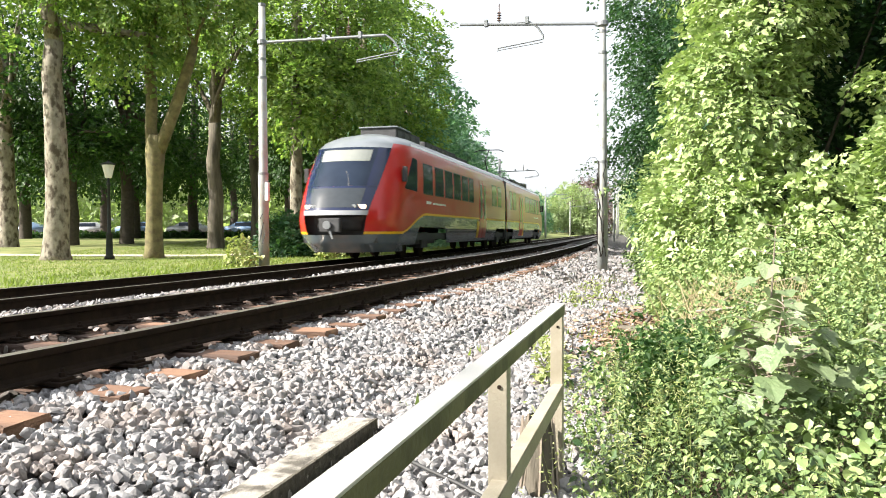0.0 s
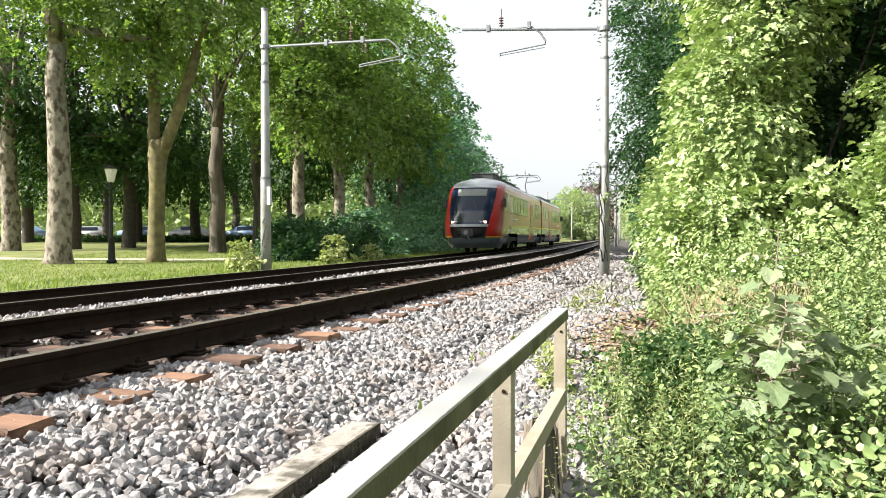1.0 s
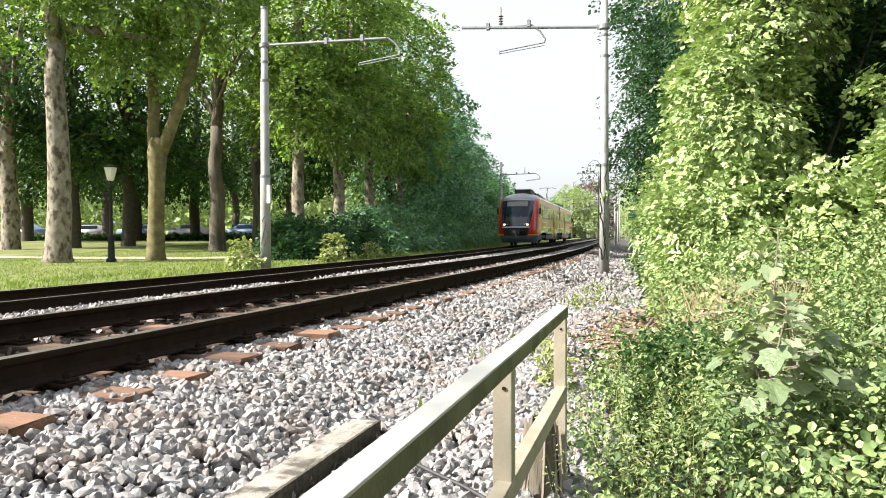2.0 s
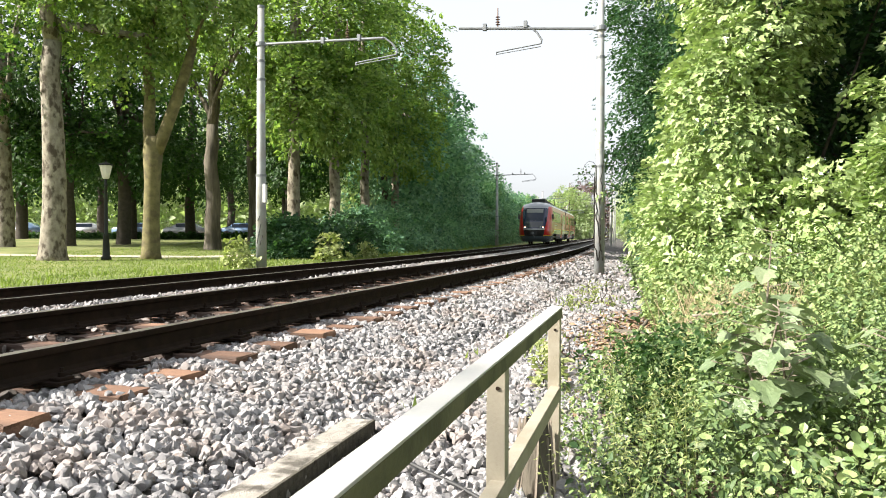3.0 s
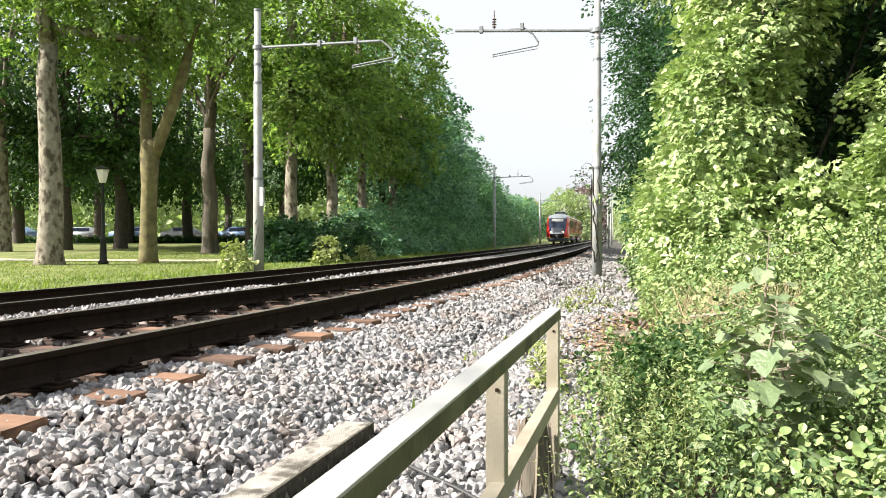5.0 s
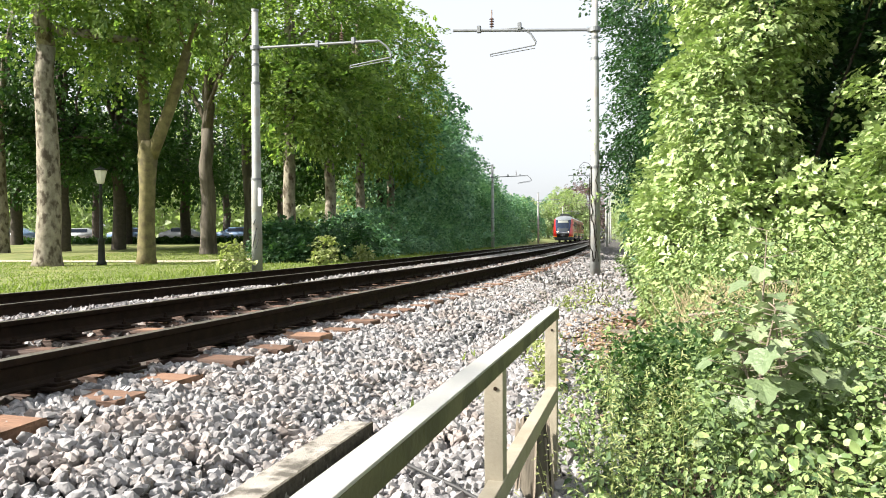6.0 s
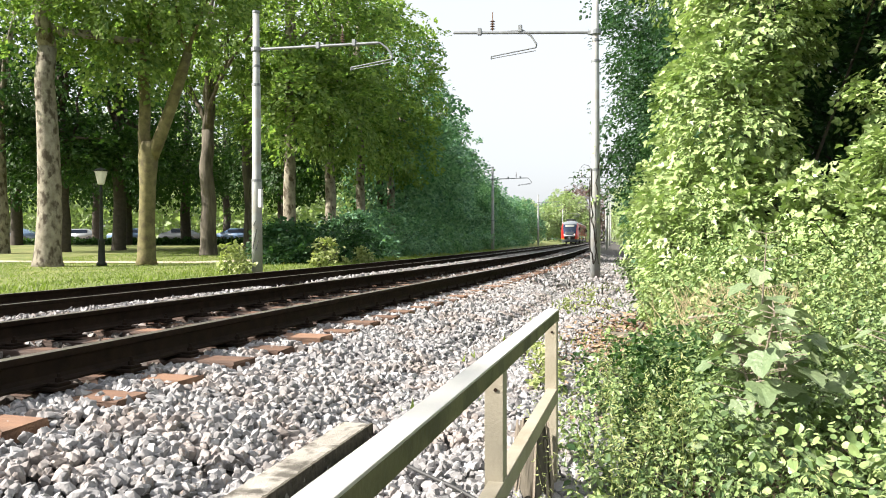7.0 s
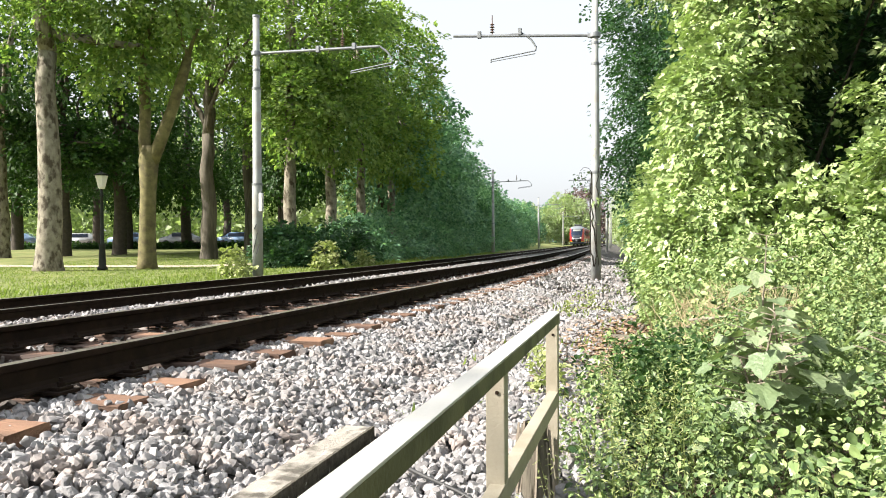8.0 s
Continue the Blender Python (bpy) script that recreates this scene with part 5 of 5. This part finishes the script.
# undergrowth between fence and hedge
def herb_top(x, y):
    edge = 2.84 if y < 0.85 else 2.56 if y < 3.2 else 2.85
    if 4.9 < y < 8.4:
        edge = 3.25
    edge += 0.10 * noise.noise((y * 1.3, 0, 2)) - max(0, y - 10) * 0.07
    if x < edge:
        return None
    rise = min((x - edge) / 0.22, 1.0)
    hollow = 0.62 * math.exp(-((x - 3.92) ** 2 + (y - 4.9) ** 2) / 0.38)
    lump = 0.26 * noise.noise((x * 1.1, y * 1.1, 8)) + 0.22 * math.tanh(6 * noise.noise((x * 2.2, y * 2.2, 18))) - 0.03
    grow = min(max((x - 2.85) / 0.9, 0), 1)
    return -0.55 + 0.20 * rise + 0.09 * max(0, y - 0.5) * grow + 0.10 * max(0, x - 3.6) + lump * rise * (0.35 + 0.65 * grow) - hollow


def nettle_top(x, y):
    h = herb_top(x, y)
    if h is not None and x < 3.35 and y < 1.8:
        h -= 0.10
    return h


def dark_top(x, y):
    h = herb_top(x, y)
    return None if h is None or noise.noise((x * 1.6, y * 1.6, 5)) < -0.2 else h + 0.03


def pale_top(x, y):
    h = herb_top(x, y)
    if h is None:
        return None
    near_fence = x < 3.4 and y < 1.7
    if noise.noise((x * 0.9, y * 0.9, 21)) < (-0.55 if near_fence else 0.08):
        return None
    return h + (0.19 if near_fence else 0.08)


# soil under the plants; shade in their gaps is put into its dark brown
bm = bmesh.new()
grid_mesh(bm, [[(x, y, ground_height(x, y) + 0.015) for x in span(2.75, 10.5, 26)] for y in span(-2.5, 10.5, 40)])
tagged(new("soil", finish("soil", bm, SOIL, True)), "brown leaf-strewn soil under the nettles, darkened for shade", "soil", kind="structure")
herb_patch("nettle_bed", "dense green nettles and brambles beside the fence", (2.4, 6.5, -0.8, 4.5), 1900, nettle_top, 0.46, 0.029, LEAF_HERB, seed=2, each=60)
herb_patch("ground_elder", "broad-leaved green herbs among the nettles", (2.4, 6.5, -0.8, 4.5), 640, nettle_top, 0.36, 0.042, LEAF_HERB, seed=12, each=26, width=0.16)
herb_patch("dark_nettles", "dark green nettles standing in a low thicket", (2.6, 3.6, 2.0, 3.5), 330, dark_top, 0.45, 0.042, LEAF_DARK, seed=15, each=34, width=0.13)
herb_patch("bramble_bed", "green brambles spreading below the hedge", (2.4, 9.5, 4.5, 9.5), 2100, herb_top, 0.5, 0.062, LEAF_CREEPER, seed=3, each=28, width=0.15)
herb_patch("pale_herbs", "pale yellow-green feathery weeds among the nettles", (2.4, 8.5, -0.8, 9.0), 2900, pale_top, 0.34, 0.026, LEAF_PALE, LEAF_THIN, seed=5, each=64, width=0.05, droop=-0.5)
herb_patch("verge_weeds", "weeds along the edge of the ballast", (1.0, 4.5, 9.0, 34), 1300, herb_top, 0.5, 0.11, LEAF_HERB, seed=9, each=14, width=0.2)
for x, y, h, n, s in ((3.66, 1.30, 1.00, 30, 0.15), (3.86, 1.45, 1.02, 32, 0.155), (3.75, 1.15, 0.86, 20, 0.16), (3.95, 1.75, 0.98, 20, 0.17), (3.82, 2.25, 1.42, 18, 0.15), (4.25, 1.35, 1.02, 24, 0.17), (5.35, 1.9, 1.05, 22, 0.17), (5.1, 1.2, 0.85, 18, 0.16), (3.7, 1.3, 0.62, 14, 0.12), (4.9, 2.9, 1.25, 18, 0.16)):
    maple_sapling(x, y, h + 0.06, n + n // 4 * 2, "young maple with broad dusty lobed leaves", int(x * 100 + y * 10), s)


def ivy_clump(x, y):
    n = 170
    g = np.random.default_rng(int(x * 77))
    p = np.stack([g.normal(x, 0.22, n), g.normal(y, 0.2, n), ground_height(x, y) + 0.40 + g.uniform(-0.08, 0.28, n)], 1)
    o = g.normal(0, 0.5, (n, 3)) + np.array((-0.3, -0.4, 0.3))
    leaf_thing("bindweed", "pale round-leaved creeper over the nettles", "creeper", p, o / np.linalg.norm(o, axis=1)[:, None], 0.036, LEAF_ROUND, LEAF_CREEPER, "creepers")


for x, y in ((3.85, 0.35), (4.05, 0.15), (4.25, 0.5), (4.6, 0.9), (4.9, 1.9)):
    ivy_clump(x, y)


def dry_patch():
    """Dead stalks and fallen twigs in the gap before the hedge."""
    ob = thing("dry_stalks", pose(3.92, 5.0, -0.78), "bleached dead stalks standing in the undergrowth", "dead grass", "", "stuff")
    bm = bmesh.new()
    for i in range(480):
        x, y = RNG.normal(0, 0.27), RNG.normal(0, 0.22)
        h = RNG.uniform(0.5, 1.0)
        tube(bm, [(x, y, 0), (x + RNG.normal(0, 0.06), y + RNG.normal(0, 0.06), h * 0.6), (x + RNG.normal(0, 0.16), y + RNG.normal(0, 0.1), h)], [0.006, 0.005, 0.002], 4, False)
    part("stalks", bm, STALK, ob)
    for i, (a, b) in enumerate((((3.3, 4.6, -0.30), (3.85, 4.8, 0.02)), ((3.5, 4.8, -0.15), (3.95, 4.45, -0.05)), ((2.7, 5.2, -0.55), (3.7, 6.4, -0.25)), ((2.9, 6.1, -0.6), (3.6, 5.6, -0.4)))):
        bm = bmesh.new()
        limbs(bm, a, b, 0.016, 0.005, 5, 0.03)
        tagged(new("branch", finish("branch", bm, TWIG)), "fallen dry grey branch", "branch", "fallen branches")
    bm = bmesh.new()
    limbs(bm, (2.36, 6.5, -0.56), (3.25, 6.12, -0.55), 0.075, 0.06, 8, 0.012)
    limbs(bm, (2.95, 6.25, -0.5), (3.05, 6.3, -0.36), 0.025, 0.015, 3, 0.005)
    tagged(new("log", finish("log", bm, BARK_GREY, True)), "weathered grey log lying at the ballast edge", "log")
    bm = bmesh.new()
    for i in range(4200):
        x, y = RNG.normal(2.95, 0.28), RNG.normal(6.0, 1.3)
        z = max(ballast_height(x - track_bend(y)), ground_height(x, y)) + 0.02
        a = RNG.uniform(0, 6.28)
        d = Vector((math.cos(a), math.sin(a), RNG.normal(0, 0.25))) * RNG.uniform(0.03, 0.09)
        s = Vector((-d.y, d.x, RNG.normal(0, 0.02))) * 0.35
        c = Vector((x, y, z + RNG.uniform(0, 0.03)))
        bm.faces.new([bm.verts.new(q) for q in (c - d, c + s, c + d, c - s)])
    tagged(new("leaf_litter", finish("leaf_litter", bm, LITTER)), "brown dead leaves scattered on the ground", "leaf litter", kind="stuff")


dry_patch()
for x, y, h in ((2.15, 4.0, 0.16), (2.3, 3.2, 0.14), (2.42, 2.7, 0.12), (2.0, 8.6, 0.16), (2.3, 9.4, 0.2), (1.9, 11.5, 0.2)):
    z = ballast_height(x - track_bend(y))
    shrub(x, y, h, [(x, y, z + h * 0.6, h * 1.1, h * 1.1, h * 0.8)], 160, 16, 0.09, 0.045, LEAF_PALE, "small green weed growing in the gravel", name="weed", group="gravel weeds")


def tufts(name, label, n, region, height, seed, keep=None, mat_=None):
    g = np.random.default_rng(seed)
    x, y = g.uniform(region[0], region[1], n), g.uniform(region[2], region[3], n)
    if keep is not None:
        k = np.array([keep(a, b) for a, b in zip(x, y)])
        x, y = x[k], y[k]
        n = len(x)
    z = np.array([max(ground_height(a, b), ballast_height(a - track_bend(b)) if -7.4 < a - track_bend(b) < 3.2 else -9) for a, b in zip(x, y)])
    up = np.stack([g.normal(0, 0.35, n), g.normal(0, 0.35, n), np.ones(n)], 1)
    ang = g.uniform(0, 6.28, n)
    side = np.stack([np.cos(ang), np.sin(ang), np.zeros(n)], 1)
    h = height * g.uniform(0.4, 1.3, n)
    base = np.stack([x, y, z - 0.01], 1)
    w = (0.012 + 0.10 * h)[:, None] * side
    v = np.stack([base - w, base + w, base + up * h[:, None]], 1).reshape(-1, 3)
    f = np.arange(n * 3).reshape(-1, 3)
    return tagged(new(name, raw_mesh(name, v, f, mat_ or BLADE)), label, "grass", kind="stuff")


tufts("lawn_grass", "sunny uncut park grass", 60000, (-26, -7.7, 8, 40), 0.055, 31, lambda a, b: a - track_bend(b) < -7.6)
tufts("verge_grass", "taller rough grass along the track", 22000, (-13, -7.3, 9, 70), 0.11, 32, lambda a, b: -11.0 < a - track_bend(b) < -7.3 and noise.noise((a, b * 0.6, 4)) > -0.15)
tufts("ballast_weeds", "thin weeds growing in the ballast edge", 1500, (1.6, 2.9, 1.5, 16), 0.10, 33, lambda a, b: noise.noise((a * 1.4, b * 0.9, 6)) > 0.2)

# beyond the park: a low clipped hedge, parked cars, woods
def beyond(depth, px):
    """A place across the park: depth straight ahead, px metres to the side."""
    return 3.2 - 0.274 * depth + 0.962 * px, -2.8 + 0.962 * depth + 0.274 * px


n = 9000
q = RNG.uniform(-46, -12, n)
d = 62 + RNG.normal(0, 0.4, n)
p = np.stack([3.2 - 0.274 * d + 0.962 * q, -2.8 + 0.962 * d + 0.274 * q, P + 0.5 + 0.62 * RNG.random(n)], 1)
o = RNG.normal(0, 1, (n, 3))
leaf_thing("clipped_hedge", "low clipped hedge at the edge of the park", "hedge", p, o / np.linalg.norm(o, axis=1)[:, None], 0.28, LEAF_2, LEAF_DARK)
for depth, px, paint, van in ((80, -45.0, CAR_BLUE, False), (82, -39.2, CAR_GREY, False), (80, -33.0, CAR_BLUE, False), (80, -27.6, CAR_GREY, False), (81, -22.0, CAR_BLUE, False), (80, -50.5, CAR_GREY, False)):
    x, y = beyond(depth, px)
    parked_car(x, y, 0.35, 16, paint, "pale parked van beyond the park" if van else "small parked car beyond the park hedge", van)
bm = bmesh.new()
rd = [beyond(67, -75), beyond(67, 0), beyond(84, 0), beyond(84, -75)]
lo = [bm.verts.new((x, y, -0.5)) for x, y in rd]
hi = [bm.verts.new((x, y, 0.35)) for x, y in rd]
bm.faces.new(lo), bm.faces.new(hi)
for k in range(4):
    bm.faces.new((lo[k], lo[(k + 1) % 4], hi[(k + 1) % 4], hi[k]))
tagged(new("road", finish("road", bm, PATH_SAND)), "pale road with parked cars beyond the park", "road", kind="structure")


def apartment_house(depth, px, wide, tall, label):
    x, y = beyond(depth, px)
    ob = thing("apartment_house", pose(x, y, -0.4, 0, 0, 16), label, "building", "houses beyond the park")
    bm = bmesh.new()
    box(bm, -wide / 2, 0, 0, wide / 2, 10, tall, 0.05)
    part("wall", bm, PLASTER, ob)
    bm = bmesh.new()
    box(bm, -wide / 2 - 0.4, -0.4, tall, wide / 2 + 0.4, 10.4, tall + 0.35, 0.05)
    part("roof", bm, SILVER, ob)
    pane = bmesh.new()
    box(pane, -0.6, -0.04, 0, 0.6, 0.02, 1.4, 0.01)
    pane = finish("window", pane, GLASS_DARK)
    for k in range(int(wide / 3)):
        for f in range(int(tall / 3)):
            w = part("window", pane, GLASS_DARK, ob)
            w.matrix_basis = pose(-wide / 2 + 1.8 + 3 * k, 0, 1.1 + 3 * f)


apartment_house(116, -36, 15, 6.5, "pale plastered house beyond the park")
n = 60000
q = RNG.uniform(-95, -6, n)
d = RNG.uniform(92, 145, n)
hz = 1.2 + RNG.random(n) * (14 + 4 * np.sin(q * 0.5))
p = np.stack([3.2 - 0.274 * d + 0.962 * q, -2.8 + 0.962 * d + 0.274 * q, P + hz], 1)
o = RNG.normal(0, 1, (len(p), 3))
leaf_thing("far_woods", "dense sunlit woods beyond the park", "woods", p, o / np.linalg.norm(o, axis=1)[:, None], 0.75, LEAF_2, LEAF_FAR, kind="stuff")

# the train
car_a = railcar("red and grey electric railcar with a curved dark windscreen")
car_b = copy_thing(car_a, pose(0, 0, 0))
car_b["label"] = "second red and grey railcar coupled behind"
pantograph(car_b)

# ballast stones, nearest as single pieces
build_stones(bed)
strew("near_stones", "loose angular pale limestone", 15000, (0.06, 3.0, -1.6, 4.2), 0.054, 2, 41, bed)
strew("mid_stones", "loose angular pale limestone", 12000, (0.06, 2.95, 4.2, 12.0), 0.060, 1, 42, bed)
strew("crib_stones", "loose oily stones between the rails", 5200, (-1.45, -0.06, -2.0, 14.0), 0.055, 1, 43, bed, material=OILY)
strew("gap_stones", "loose pale limestone between the tracks", 9000, (-4.4, -1.55, -2.0, 9.0), 0.066, 0, 45, bed)
strew("far_stones", "loose pale limestone further along", 26000, (-7.0, 2.9, 12.0, 45.0), 0.085, 0, 44, bed)


# ---- what moves ----
NOSE = [(0, 15.3), (0.2, 18.5), (0.5, 23.2), (0.8, 28.0), (1.0, 31.2), (1.2, 34.5), (1.5, 39.2), (1.7, 42.5), (2.3, 51.4), (3.0, 60.9), (3.5, 68.0), (4.0, 75.6), (4.5, 82.7), (5.2, 92.0), (6.0, 102.7), (6.5, 110.2), (7.0, 118.7), (7.5, 128.7), (8.0, 140.0)]


def on_track(y):
    return Vector((TRACKS[1][0] + track_bend(y), y, TRACKS[1][1]))


def motions():
    rows_a, rows_b = [], []
    for t, y in NOSE:
        a, b = on_track(y + 4.6), on_track(y + 17.6)
        d = (b - a).normalized()
        turn = math.degrees(math.atan2(-d.x, d.y))
        nose = a - d * 4.6
        rows_a.append((t, pose(nose.x, nose.y, nose.z, 0, 0, turn)))
        a, b = on_track(y + 20.3), on_track(y + 33.3)
        d = (b - a).normalized()
        turn = math.degrees(math.atan2(-d.x, d.y))
        tail = b + d * 4.6
        rows_b.append((t, pose(tail.x, tail.y, tail.z, 0, 0, turn + 180)))
    walk(car_a, rows_a)
    walk(car_b, rows_b)


motions()
